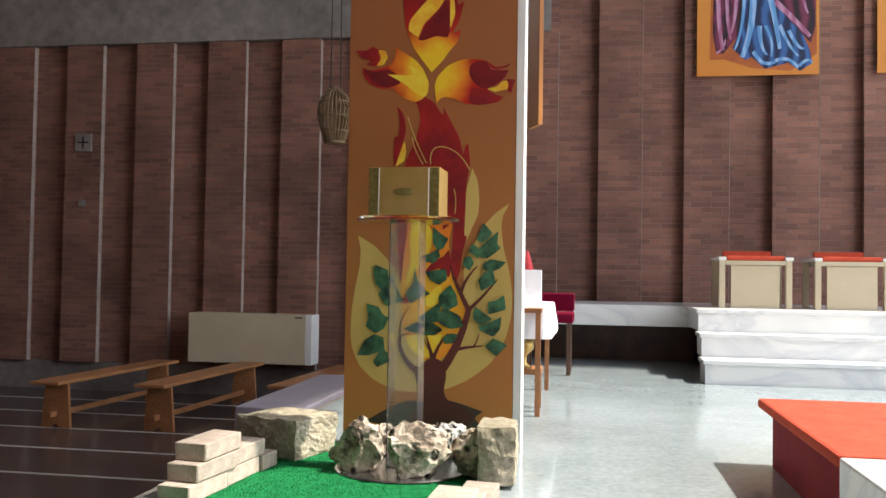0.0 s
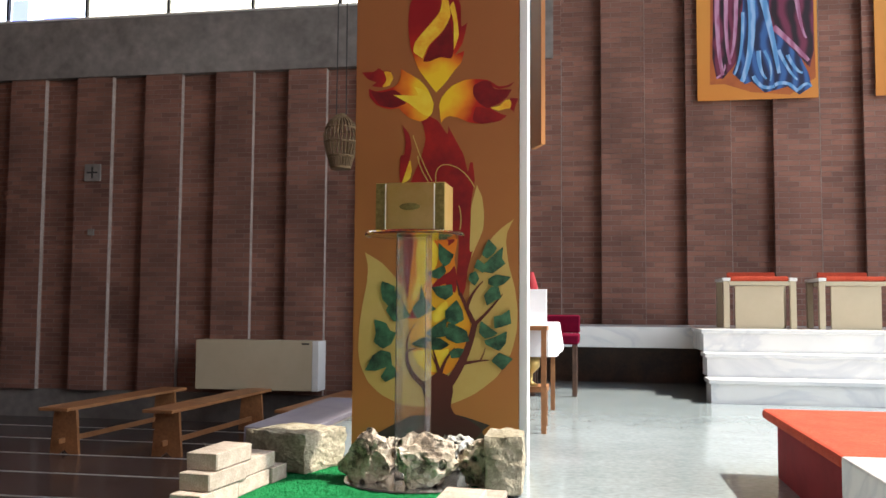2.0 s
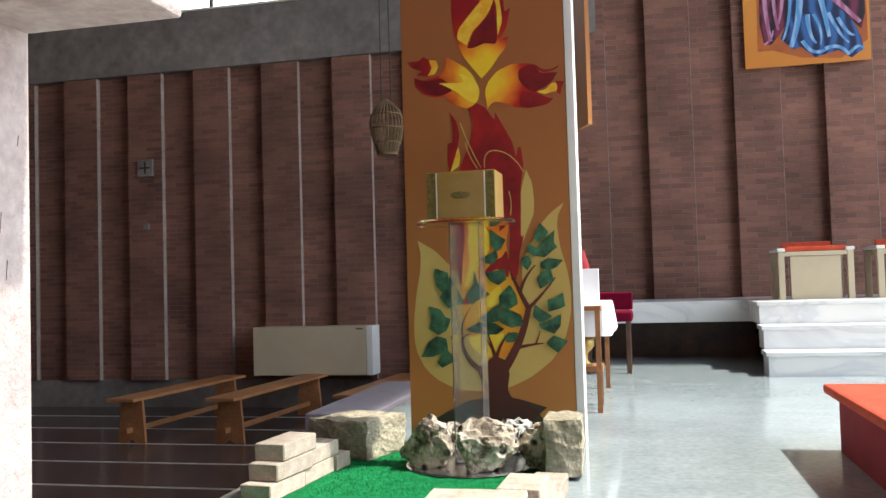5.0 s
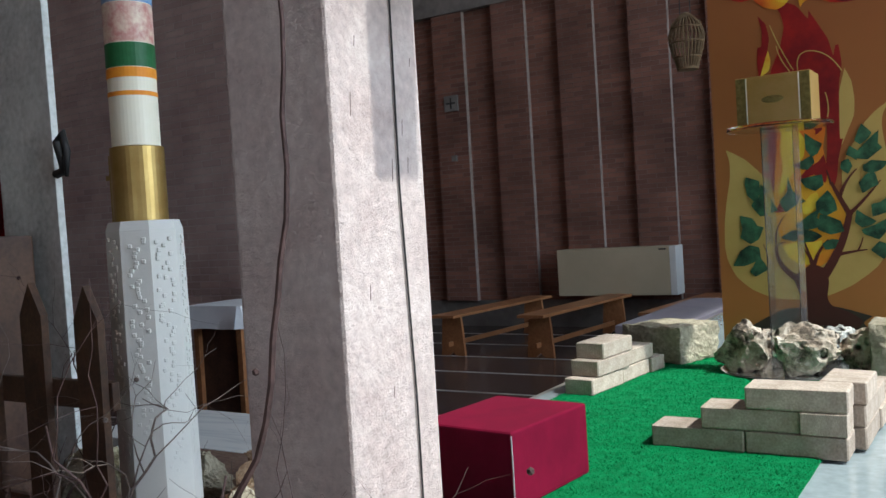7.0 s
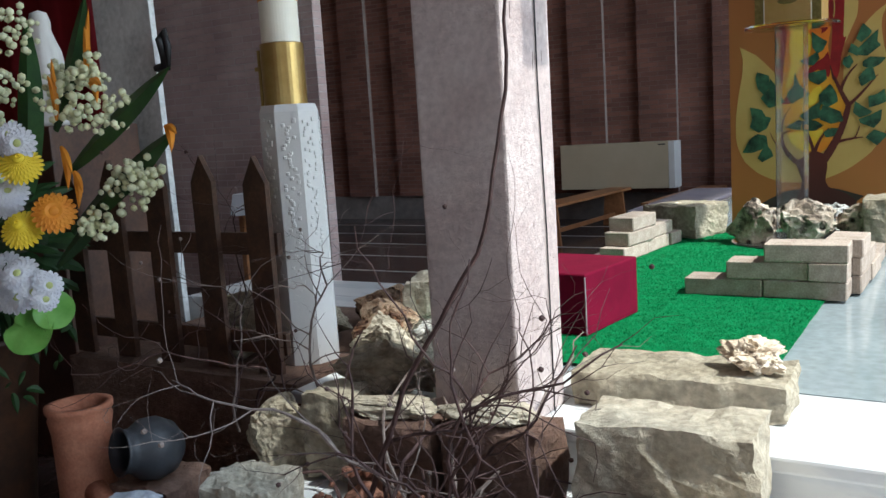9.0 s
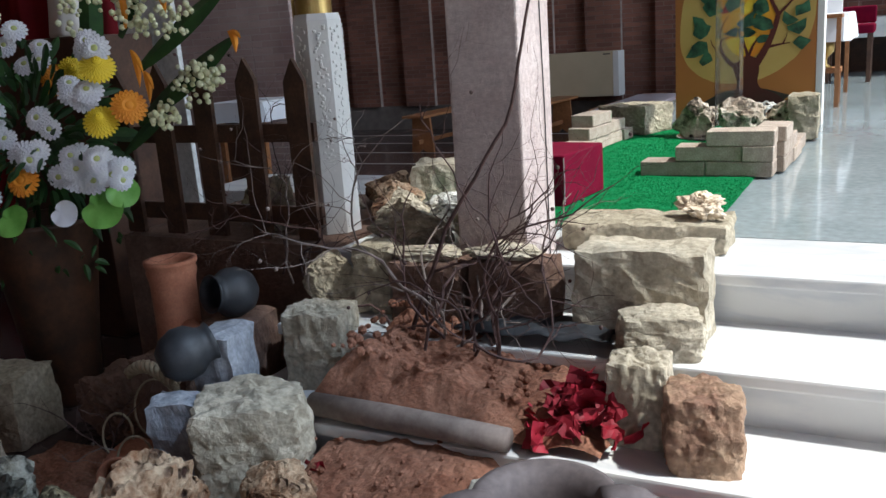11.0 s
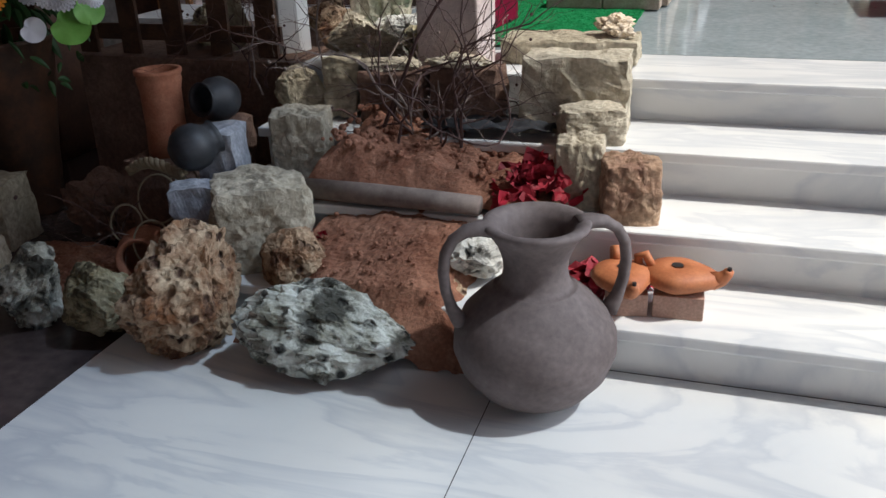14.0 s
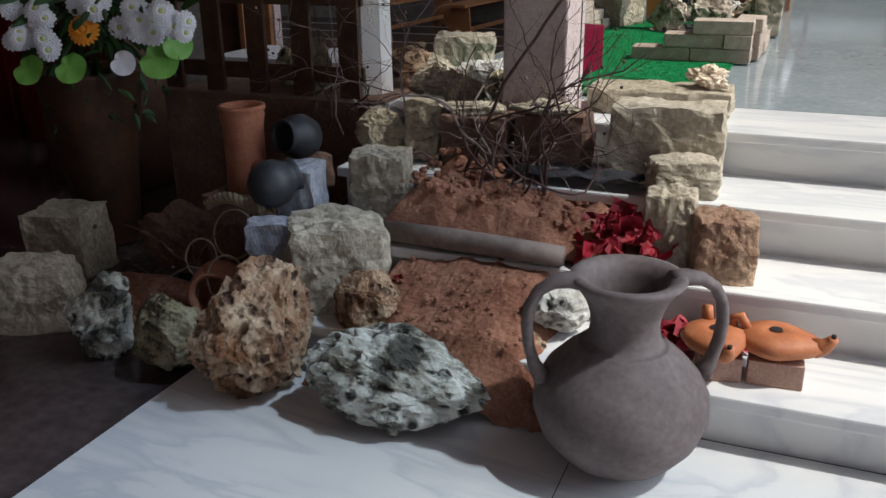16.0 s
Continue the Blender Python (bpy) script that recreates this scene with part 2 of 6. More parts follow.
REDTUFF = mat("reddish_tuff", (0.20, 0.11, 0.075), 0.95, c2=(0.42, 0.29, 0.19), scale=6, bump=1.0, bscale=30, bdist=0.015, fine=0.7)
GREYBLOCK = mat("grey_concrete_block", (0.20, 0.21, 0.24), 0.9, c2=(0.34, 0.35, 0.38), scale=9, bump=0.8, bscale=50, fine=0.5)
# Stone brown with shade mixed into the colour, darker than the tuff itself.
SHADEDSTONE = mat("stone_with_painted_shade", (0.13, 0.075, 0.055), 0.95, c2=(0.2, 0.12, 0.085), scale=7, bump=1.0, bscale=35, bdist=0.012, fine=0.5)
SOIL = mat("red_soil", (0.21, 0.085, 0.050), 0.97, c2=(0.34, 0.165, 0.105), scale=9, bump=1.0, bscale=45, bdist=0.010, fine=0.6)
BRICK = vary(mat("pale_brick", (0.33, 0.26, 0.205), 0.9, c2=(0.46, 0.38, 0.315), scale=14, bump=0.6, bscale=60, fine=0.5), 0.18)
PINKBRICK = vary(mat("pink_brick", (0.42, 0.25, 0.19), 0.9, c2=(0.5, 0.33, 0.26), scale=14, bump=0.5, bscale=70, fine=0.5), 0.15)
CLAYGREY = mat("grey_clay", (0.10, 0.075, 0.070), 0.75, c2=(0.185, 0.148, 0.142), scale=6, lo=0.3, hi=0.7, bump=0.25, bscale=40, fine=0.35)
TERRACOTTA = mat("terracotta", (0.34, 0.105, 0.04), 0.6, c2=(0.44, 0.16, 0.065), scale=12, fine=0.3, bump=0.1, bscale=60)
TERRADULL = mat("dull_terracotta", (0.30, 0.11, 0.06), 0.85, c2=(0.40, 0.17, 0.10), scale=14, fine=0.4, bump=0.2)
BLACKCLAY = mat("black_clay", (0.02, 0.021, 0.024), 0.5, c2=(0.04, 0.042, 0.048), scale=9, fine=0.3)
VELVET = mat("crimson_velvet", (0.11, 0.002, 0.017), 0.9, c2=(0.15, 0.003, 0.022), spec=0.12, scale=7, bump=0.15, bscale=300)
REDCLOTH = mat("dark_red_cloth", (0.20, 0.008, 0.015), 0.85, c2=(0.27, 0.012, 0.02), scale=3, bump=0.3, bscale=8)
REDCARPET = mat("red_carpet", (0.42, 0.045, 0.018), 0.9, c2=(0.52, 0.07, 0.03), scale=8, fine=0.4, bump=0.4, bscale=200)
PETAL = vary(mat("red_paper", (0.20, 0.004, 0.014), 0.65, c2=(0.33, 0.012, 0.03), scale=20), 0.4)
GOLD = mat("brushed_gold", (0.62, 0.42, 0.13), 0.38, 0.85, c2=(0.70, 0.50, 0.20), scale=5)
BRONZE = mat("dull_bronze", (0.16, 0.12, 0.035), 0.45, 0.6, c2=(0.30, 0.23, 0.08), scale=40)
BRASS = mat("aged_brass", (0.42, 0.28, 0.09), 0.4, 0.8, c2=(0.52, 0.37, 0.14), scale=9)
# A little diffuse white paints in the pale haze of reflections.
MILKY = mat("clear_acrylic_with_haze", (0.96, 0.97, 0.97), 0.05, trans=0.972, ior=1.2)
ACRYLIC = mat("clear_acrylic", (0.97, 0.98, 0.98), 0.06, trans=1.0, ior=1.25)
WAX = mat("cream_wax", (0.80, 0.74, 0.60), 0.45, c2=(0.84, 0.79, 0.67), scale=3)
STATUE = mat("white_statue", (0.62, 0.58, 0.52), 0.6, c2=(0.70, 0.67, 0.62), scale=8, bump=0.2)
CREAM = mat("cream_enamel", (0.44, 0.365, 0.25), 0.5, c2=(0.48, 0.405, 0.285), scale=2)
LINEN = mat("white_linen", (0.80, 0.80, 0.82), 0.85, c2=(0.74, 0.74, 0.77), scale=4, bump=0.2, bscale=30)
LILAC = mat("lilac_cloth", (0.27, 0.24, 0.29), 0.85, c2=(0.32, 0.29, 0.33), scale=3, bump=0.3, bscale=10)
CORAL = mat("pale_coral", (0.62, 0.50, 0.36), 0.85, c2=(0.72, 0.62, 0.50), scale=12, bump=1.0, bscale=30, bdist=0.01)
BARK = mat("twig_bark", (0.035, 0.016, 0.014), 0.8, c2=(0.11, 0.06, 0.052), scale=20)
TWIGPALE = mat("pale_twig", (0.15, 0.11, 0.095), 0.8, c2=(0.24, 0.19, 0.165), scale=20)
ROPE = mat("hemp_rope", (0.24, 0.19, 0.12), 0.95, c2=(0.34, 0.28, 0.19), scale=60)
LEAF = vary(mat("leaf_green", (0.022, 0.062, 0.018), 0.5, c2=(0.04, 0.105, 0.025), scale=14), 0.3)
LEAFBRIGHT = mat("bright_leaf", (0.13, 0.34, 0.05), 0.45, c2=(0.22, 0.46, 0.10), scale=9)
PETALWHITE = vary(mat("white_petal", (0.78, 0.78, 0.80), 0.6, c2=(0.70, 0.70, 0.76), scale=12), 0.1)
PETALYELLOW = vary(mat("yellow_petal", (0.80, 0.58, 0.02), 0.6, c2=(0.85, 0.66, 0.05), scale=20), 0.1)
PETALORANGE = vary(mat("orange_petal", (0.72, 0.24, 0.015), 0.6, c2=(0.80, 0.33, 0.03), scale=20), 0.1)
POLLEN = mat("pollen_green", (0.45, 0.50, 0.16), 0.7, c2=(0.55, 0.60, 0.25), scale=40)
BUDS = vary(mat("cream_bud", (0.62, 0.62, 0.34), 0.6, c2=(0.70, 0.70, 0.48), scale=30), 0.2)
VASE = mat("mottled_brown_vase", (0.025, 0.016, 0.011), 0.5, c2=(0.085, 0.036, 0.018), scale=5, fine=0.4, bump=0.2)
STEEL = mat("steel", (0.5, 0.5, 0.52), 0.25, 1.0)
WICKER = mat("wicker", (0.11, 0.065, 0.03), 0.8, c2=(0.17, 0.11, 0.055), scale=30)
BLACK = mat("black_line", (0.015, 0.013, 0.013), 0.6)


# ---- mesh helpers ----
def part(name, bm, material, parent=None, label="", smooth=False):
    me = bpy.data.meshes.new(name)
    if smooth:
        for f in bm.faces:
            f.smooth = True
    bm.to_mesh(me)
    bm.free()
    me.materials.append(material)
    ob = new(name, me)
    if parent is not None:
        ob.parent = parent
    if label:
        ob["label"] = label
    return ob


def thing(name, label, category, at=(0, 0, 0), rz=0, group="", kind=""):
    ob = new(name)
    ob.matrix_basis = pose(*at, 0, 0, rz)
    return tagged(ob, label, category, group, kind)


def box(x0, y0, z0, x1, y1, z1, bevel=0.0, bm=None, segs=2):
    bm = bm or bmesh.new()
    r = bmesh.ops.create_cube(bm, size=1, matrix=Matrix.Translation(((x0 + x1) / 2, (y0 + y1) / 2, (z0 + z1) / 2)) @ Matrix.Diagonal((abs(x1 - x0), abs(y1 - y0), abs(z1 - z0), 1)))
    if bevel:
        es = {e for v in r["verts"] for e in v.link_edges}
        bmesh.ops.bevel(bm, geom=list(es), offset=bevel, segments=segs, affect="EDGES", profile=0.6)
    return bm


def lathe(profile, seg=40, bm=None):
    """Turns (radius, height) pairs about z."""
    bm = bm or bmesh.new()
    rings = []
    for r, z in profile:
        if r < 1e-4:
            rings.append([bm.verts.new((0, 0, z))])
        else:
            rings.append([bm.verts.new((r * math.cos(2 * math.pi * i / seg), r * math.sin(2 * math.pi * i / seg), z)) for i in range(seg)])
    for a, b in zip(rings, rings[1:]):
        for i in range(seg):
            j = (i + 1) % seg
            q = [a[i % len(a)], a[j % len(a)], b[j % len(b)], b[i % len(b)]]
            q = list(dict.fromkeys(q))
            if len(q) > 2:
                bm.faces.new(q)
    return bm


def tube(points, radii, seg=8, bm=None, flat=1.0):
    """A round or flattened bar along points, with a radius at each."""
    bm = bm or bmesh.new()
    pts = [Vector(p) for p in points]
    if not hasattr(radii, "__len__"):
        radii = [radii] * len(pts)
    rings, side = [], None
    for i, p in enumerate(pts):
        d = (pts[min(i + 1, len(pts) - 1)] - pts[max(i - 1, 0)]).normalized()
        if side is None:
            side = d.cross(Vector((0, 0, 1)) if abs(d.z) < 0.9 else Vector((0, 1, 0))).normalized()
        side = (side - d * side.dot(d)).normalized()
        up = d.cross(side)
        rings.append([bm.verts.new(p + radii[i] * (math.cos(a) * side + flat * math.sin(a) * up)) for a in (2 * math.pi * k / seg for k in range(seg))])
    for a, b in zip(rings, rings[1:]):
        for k in range(seg):
            bm.faces.new((a[k], a[(k + 1) % seg], b[(k + 1) % seg], b[k]))
    bm.faces.new(rings[0][::-1])
    bm.faces.new(rings[-1])
    return bm


def arc(a, b, c, n=14):
    """A smooth curve from a to c bent towards b."""
    a, b, c = Vector(a), Vector(b), Vector(c)
    return [(1 - t) ** 2 * a + 2 * t * (1 - t) * b + t * t * c for t in (i / (n - 1) for i in range(n))]


def rocky(size, seed, rough=0.3, sub=4, square=0.0, pits=0.06, lowest=-0.46, taper=0.0):
    """A rock of about the given size, standing on z = 0. square: 0 a lump, 1 a rough block."""
    bm = bmesh.new()
    bmesh.ops.create_icosphere(bm, subdivisions=sub, radius=1)
    off = Vector((seed * 7.31, seed * 3.17, seed * 1.73))
    rnd = random.Random(seed)
    planes = [Vector((rnd.gauss(0, 1), rnd.gauss(0, 1), rnd.gauss(0, 1))).normalized() for _ in range(14)]
    for v in bm.verts:
        d = v.co.normalized()
        p = d.copy()
        if square:
            m = max(abs(d.x), abs(d.y), abs(d.z))
            p = d.lerp(d / m * 0.86, square)
        else:
            for k, q in enumerate(planes):
                far = p.dot(q) - (0.54 + 0.03 * k)
                if far > 0:
                    p -= q * far * 0.95
        n1 = noise.noise(d * 1.6 + off)
        n2 = noise.noise(d * 4.5 + off)
        n3 = noise.noise(d * 11 + off)
        hole = max(0.0, noise.noise(d * 5.2 - off) - 0.16)
        n4 = abs(noise.noise(d * 8 + off * 1.7))
        p *= 1 + rough * (0.5 * n1 + 0.24 * n2 + 0.08 * n3 - 0.07 * max(0.0, 1 - n4 / 0.10) * (1 - square) + 0.03 * noise.noise(d * 24 + off)) - pits * 4 * hole
        if not square:
            p *= 1 - 0.35 * pits * max(0.0, min(1.0, (noise.noise(d * 9.5 + off * 2.3) - 0.12) / 0.22))
        slim = 1 - taper * max(0.0, p.x + 0.15)
        v.co = Vector((p.x * size[0] * 0.56, p.y * size[1] * 0.56 * slim, (p.z + 0.82) * size[2] * 0.56 * slim - 0.46 * size[2]))
    low = lowest * size[2]
    for v in bm.verts:
        v.co.z = max(v.co.z, low) - low
    return bm


def block(size, seed, rough=0.012, cuts=9):
    """A rough sawn stone block on z = 0 with crumbled edges."""
    bm = bmesh.new()
    bmesh.ops.create_cube(bm, size=1)
    bmesh.ops.subdivide_edges(bm, edges=bm.edges[:], cuts=cuts, use_grid_fill=True)
    off = Vector((seed * 5.1, seed * 2.3, seed * 9.7))
    for v in bm.verts:
        q = Vector((v.co.x * size[0], v.co.y * size[1], v.co.z * size[2]))
        edge = sorted((abs(v.co.x), abs(v.co.y), abs(v.co.z)))
        e = max(0.0, (edge[1] - 0.36) / 0.14) * max(0.0, (edge[2] - 0.36) / 0.14)
        n = noise.noise_vector(q * 9 + off) * rough + noise.noise_vector(q * 26 + off) * rough * 0.7
        q *= 1 - e * (0.03 + 0.05 * max(0, noise.noise(q * 14 - off)))
        q += n
        q.z = max(q.z, -size[2] / 2)
        v.co = q + Vector((0, 0, size[2] / 2))
    return bm


def single(name, bm, material, at, label, category, rz=0, rx=0, ry=0, group="", smooth=False, kind=""):
    """A thing of one mesh."""
    ob = part(name, bm, material, smooth=smooth)
    ob.matrix_basis = pose(*at, rx, ry, rz)
    return tagged(ob, label, category, group, kind)


def setting(name, bm, material, label, category="structure"):
    return tagged(part(name, bm, material), label, category, kind="structure")

# ---- structure ----
FLOOR, SLAB, CEIL = -0.72, -0.68, 10.2
WALL_Y = 11.4
setting("floor_sanctuary", box(-1.75, 1.665, -0.3, EAST, WALL_Y, 0.0), TERRAZZO, "polished grey terrazzo floor of the raised sanctuary", "floor")
setting("floor_nave", box(-14, -7, FLOOR - 0.2, EAST, WALL_Y + 0.3, FLOOR), NAVE, "dark polished nave floor with pale stone strips", "floor")
setting("platform_edge", box(-1.80, 2.87, FLOOR, -1.752, 9.6, -0.01), CONCRETE, "plain edge of the raised floor", "structure")
side_platform = setting("side_platform", box(-3.4, 2.30, FLOOR, -1.752, 2.86, -0.002, 0.006), MARBLE, "pale marble side platform beside the sanctuary", "platform")
setting("garden_base", box(-2.9, 1.245, FLOOR, -1.752, 2.297, -0.004), SHADEDSTONE, "rough brown stone base behind the fence", "structure")
NOSE = (0.105, 0.46, 0.80, 1.18)
for i, y in enumerate(NOSE):
    z = -0.51 + 0.17 * i
    nxt = NOSE[i + 1] + 0.06 if i < 3 else 1.663
    st = tagged(new("step_%d" % (i + 1)), "white veined marble step of the altar stairs", "step", "altar steps", "structure")
    part("riser", box(-1.70, y + 0.045, z - 0.17, EAST, nxt - 0.001, z - 0.041), MARBLE, st)
    part("tread", box(-1.72, y, z - 0.04, EAST, nxt, z, 0.008), MARBLE, st)
landing = tagged(new("landing"), "white veined marble landing slabs", "floor", kind="structure")
for x0, x1 in ((-1.84, -0.52), (-0.517, 0.90), (0.903, 2.4), (2.403, EAST)):
    part("slab", box(x0, -3.6, FLOOR + 0.001, x1, 0.145, SLAB), MARBLE, landing)
    part("joint", box(x1 + 0.0002, -3.6, FLOOR + 0.001, x1 + 0.0028, 0.145, SLAB - 0.0006), BLACK, landing)
strips = tagged(new("floor_strips"), "pale stone strips set in the dark floor", "floor strip", kind="structure")
for k in range(9):
    y = 3.0 + 0.94 * k
    part("strip", box(-14, y, FLOOR, -1.81, y + 0.045, FLOOR + 0.003), STRIPE, strips)


# brick wall with upright ribs
def wall_ribs():
    bm = bmesh.new()
    x = -13.335
    while x < EAST - 0.6:
        box(x, WALL_Y - 0.10, -0.33, x + 0.54, WALL_Y + 0.02, 4.05 if x < -0.9 else CEIL - 0.01, 0.004, bm, 1)
        x += 1.041
    return bm


wall = setting("wall_north", box(-14, WALL_Y, -0.33, EAST, WALL_Y + 0.3, 4.05), BRICKWALL, "brown brick wall with upright projecting ribs", "wall")
part("ribs", wall_ribs(), BRICKWALL, wall)
# Thin pale strips put the light on each rib's right edge.
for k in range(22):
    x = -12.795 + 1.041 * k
    part("lit_edge", box(x + 0.001, WALL_Y - 0.101, -0.33, x + 0.006, WALL_Y - 0.03, 4.045 if x < -0.3 else CEIL - 0.02), LITEDGE, wall, "pale strip painted in as the lit edge of a rib")
setting("wall_plinth", box(-14, WALL_Y - 0.02, FLOOR, EAST, WALL_Y + 0.3, -0.332), CONCRETE, "rough grey concrete base of the brick wall", "wall")
beam = setting("concrete_beam", box(-14, WALL_Y - 0.12, 4.052, -0.4, WALL_Y + 0.3, 4.88), CONCRETE, "stained board-marked concrete beam over the brick wall", "beam")
setting("wall_upper", box(-0.398, WALL_Y - 0.0, 4.052, EAST, WALL_Y + 0.3, CEIL), BRICKWALL, "brown brick wall above the dais", "wall")
setting("wall_over_window", box(-14, WALL_Y, 7.0, -0.4, WALL_Y + 0.3, CEIL), CONCRETE, "plain wall above the clerestory window", "wall")
win = tagged(new("window_1"), "long clerestory window of pale and blue stained panes", "window", kind="structure")
STAINED = mat("pale_stained_glass", (0.95, 0.92, 0.80), 0.4, emit=2.2)
PALEBLUE = mat("pale_blue_stained_glass", (0.72, 0.82, 1.0), 0.4, emit=2.0)
BLUEGLASS = mat("blue_stained_glass", (0.25, 0.30, 0.95), 0.4, emit=1.3)
for k in range(9):
    x0 = -13.405 + 1.263 * k
    part("pane", box(x0 + 0.02, WALL_Y + 0.1, 4.911, x0 + 1.24, WALL_Y + 0.12, 7.0), STAINED if k not in (3, 4) else PALEBLUE, win)
    part("mullion", box(x0 - 0.02, WALL_Y + 0.05, 4.911, x0 + 0.018, WALL_Y + 0.17, 7.0), BLACK, win)
    if k in (3, 4):
        for j, (u0, u1, v0, v1) in enumerate(((0.05, 0.30, 4.93, 5.30), (0.55, 1.10, 4.93, 5.02), (0.34, 0.50, 5.35, 5.9))):
            part("blue_piece", box(x0 + u0, WALL_Y + 0.092, v0, x0 + u1, WALL_Y + 0.098, v1), BLUEGLASS, win)
part("sill", box(-14, WALL_Y - 0.14, 4.881, -0.4, WALL_Y + 0.2, 4.91), PLASTER, win)
roof = bmesh.new()
# Opening beyond x 5.1 is invented; its edge sets where the sun falls.
edge = [(-14, -7), (5.1, -7), (5.1, 9.95), (EAST, 9.95), (EAST, WALL_Y + 0.3), (-14, WALL_Y + 0.3)]
low = [roof.verts.new((x, y, CEIL)) for x, y in edge]
top = [roof.verts.new((x, y, CEIL + 0.2)) for x, y in edge]
roof.faces.new(low[::-1])
roof.faces.new(top)
for k in range(6):
    roof.faces.new((low[k], low[(k + 1) % 6], top[(k + 1) % 6], top[k]))
bmesh.ops.recalc_face_normals(roof, faces=roof.faces)
setting("ceiling", roof, CONCRETE, "plain grey unseen ceiling, left open on one side for the sun", "ceiling")
def sun_dimmer(name, x0, x1, y1, tone, label):
    m = bpy.data.materials.new(name)
    m.use_nodes = True
    n = m.node_tree.nodes.new("ShaderNodeBsdfTransparent")
    n.inputs["Color"].default_value = (*tone, 1)
    m.node_tree.links.new(n.outputs[0], m.node_tree.nodes["Material Output"].inputs["Surface"])
    return setting(name, box(x0, -6.9, CEIL + 0.05, x1, y1, CEIL + 0.06), m, label, "window")


# Unseen panes added to weaken and cool the sun on landing and garden, stepwise.
sun_dimmer("sun_dimmer_1", 5.1, 5.86, 1.3, (0.36, 0.42, 0.50), "blue-grey tinted pane added unseen to dim the sun")
sun_dimmer("sun_dimmer_2", 5.865, 6.45, 1.3, (0.50, 0.56, 0.63), "lighter blue-grey tinted pane added unseen to dim the sun")
sun_dimmer("sun_dimmer_3", 6.455, 7.1, 0.5, (0.66, 0.71, 0.77), "pale blue tinted pane added unseen to dim the sun")
sun_dimmer("sun_dimmer_4", 7.105, 7.9, 0.5, (0.76, 0.79, 0.83), "very pale blue tinted pane added unseen to dim the sun")
setting("wall_west", box(-14.3, -5.3, FLOOR, -14, WALL_Y + 0.3, CEIL), BRICKWALL, "brown brick side wall", "wall")
for nm, x0, x1, z0, z1 in (("wall_south_left", -14, 0.7, FLOOR, CEIL), ("wall_south_right", 3.1, EAST, FLOOR, CEIL), ("wall_south_high", 0.702, 3.098, 2.4, CEIL)):
    setting(nm, box(x0, -5.3, z0, x1, -5, z1), BRICKWALL, "brown brick back wall of the nave", "wall")
# Invented doorway, never in view, to house the south fill lamp.
entrance = tagged(new("door_1"), "unseen open doorway with a dark frame, added for the fill lamp", "door", kind="structure")
for x in (0.702, 3.04):
    part("jamb", box(x, -5.28, FLOOR, x + 0.058, -5.06, 2.39), DARKWOOD, entrance)
setting("wall_east_south", box(EAST, -7, 8.62, EAST + 0.3, 2.95, CEIL), BRICKWALL, "brown brick wall beside the great window", "wall")
setting("wall_east_end", box(EAST, -7, FLOOR, EAST + 0.3, -3.0, 8.618), BRICKWALL, "brown brick wall at the end of the window", "wall")
setting("wall_east_sill", box(EAST, -2.998, FLOOR, EAST + 0.3, 2.95, 0.9), BRICKWALL, "brown brick wall under the lower window", "wall")
setting("wall_east_low", box(EAST, 2.952, FLOOR, EAST + 0.3, WALL_Y + 0.3, 0.9), BRICKWALL, "brown brick wall under the great window", "wall")
setting("wall_east_high", box(EAST, 2.952, 9.98, EAST + 0.3, WALL_Y + 0.3, CEIL), CONCRETE, "wall over the great window", "wall")
great = tagged(new("window_2"), "great side window with slender mullions", "window", kind="structure")
for k in range(3):
    part("mullion", box(EAST + 0.05, 5.6 + 2.4 * k, 0.9, EAST + 0.15, 5.66 + 2.4 * k, 9.975), STEEL, great)

# brick pier in the nave
pier = setting("brick_pier", box(-8.6, 5.5, FLOOR, -5.0, 5.62, CEIL), PIERBRICK, "brown brick pier in the nave", "wall")

# dais with three marble steps, and the ledge along the wall
for i, y in enumerate((8.42, 8.76, 9.1)):
    z = 0.217 * (i + 1)
    d = tagged(new("dais_step_%d" % (i + 1)), "white marble step of the dais", "step", "dais steps", "structure")
    part("riser", box(1.14 + 0.01 * i, y + 0.02, z - 0.217, EAST, (8.76, 9.1, WALL_Y)[i] + 0.018, z - 0.041), MARBLE, d)
    part("tread", box(1.12 + 0.01 * i, y, z - 0.04, EAST, (8.78, 9.12, WALL_Y - 0.12)[i], z, 0.006), MARBLE, d)
ledge = setting("wall_ledge", box(-1.2, 10.0, 0.42, 1.298, WALL_Y - 0.12, 0.648, 0.006), MARBLE, "long white marble ledge along the brick wall", "ledge")
# Dark filler box gives the shade below the ledge.
setting("ledge_shade", box(-1.2, 10.6, 0.0, 1.29, 10.9, 0.418), DARKWOOD, "dark block standing for the shade under the marble ledge", "structure")

# green carpet
carpet = bmesh.new()
bmesh.ops.create_grid(carpet, x_segments=50, y_segments=130, size=0.5)
for v in carpet.verts:
    v.co = Vector((-1.02 + 1.24 * v.co.x, 3.36 + 3.3 * v.co.y, 0.012 + 0.003 * noise.noise(Vector((v.co.x * 25, v.co.y * 60, 0)))))
single("green_carpet", carpet, GRASS, (0, 0, 0), "bright green artificial grass carpet on the floor", "carpet", kind="stuff")


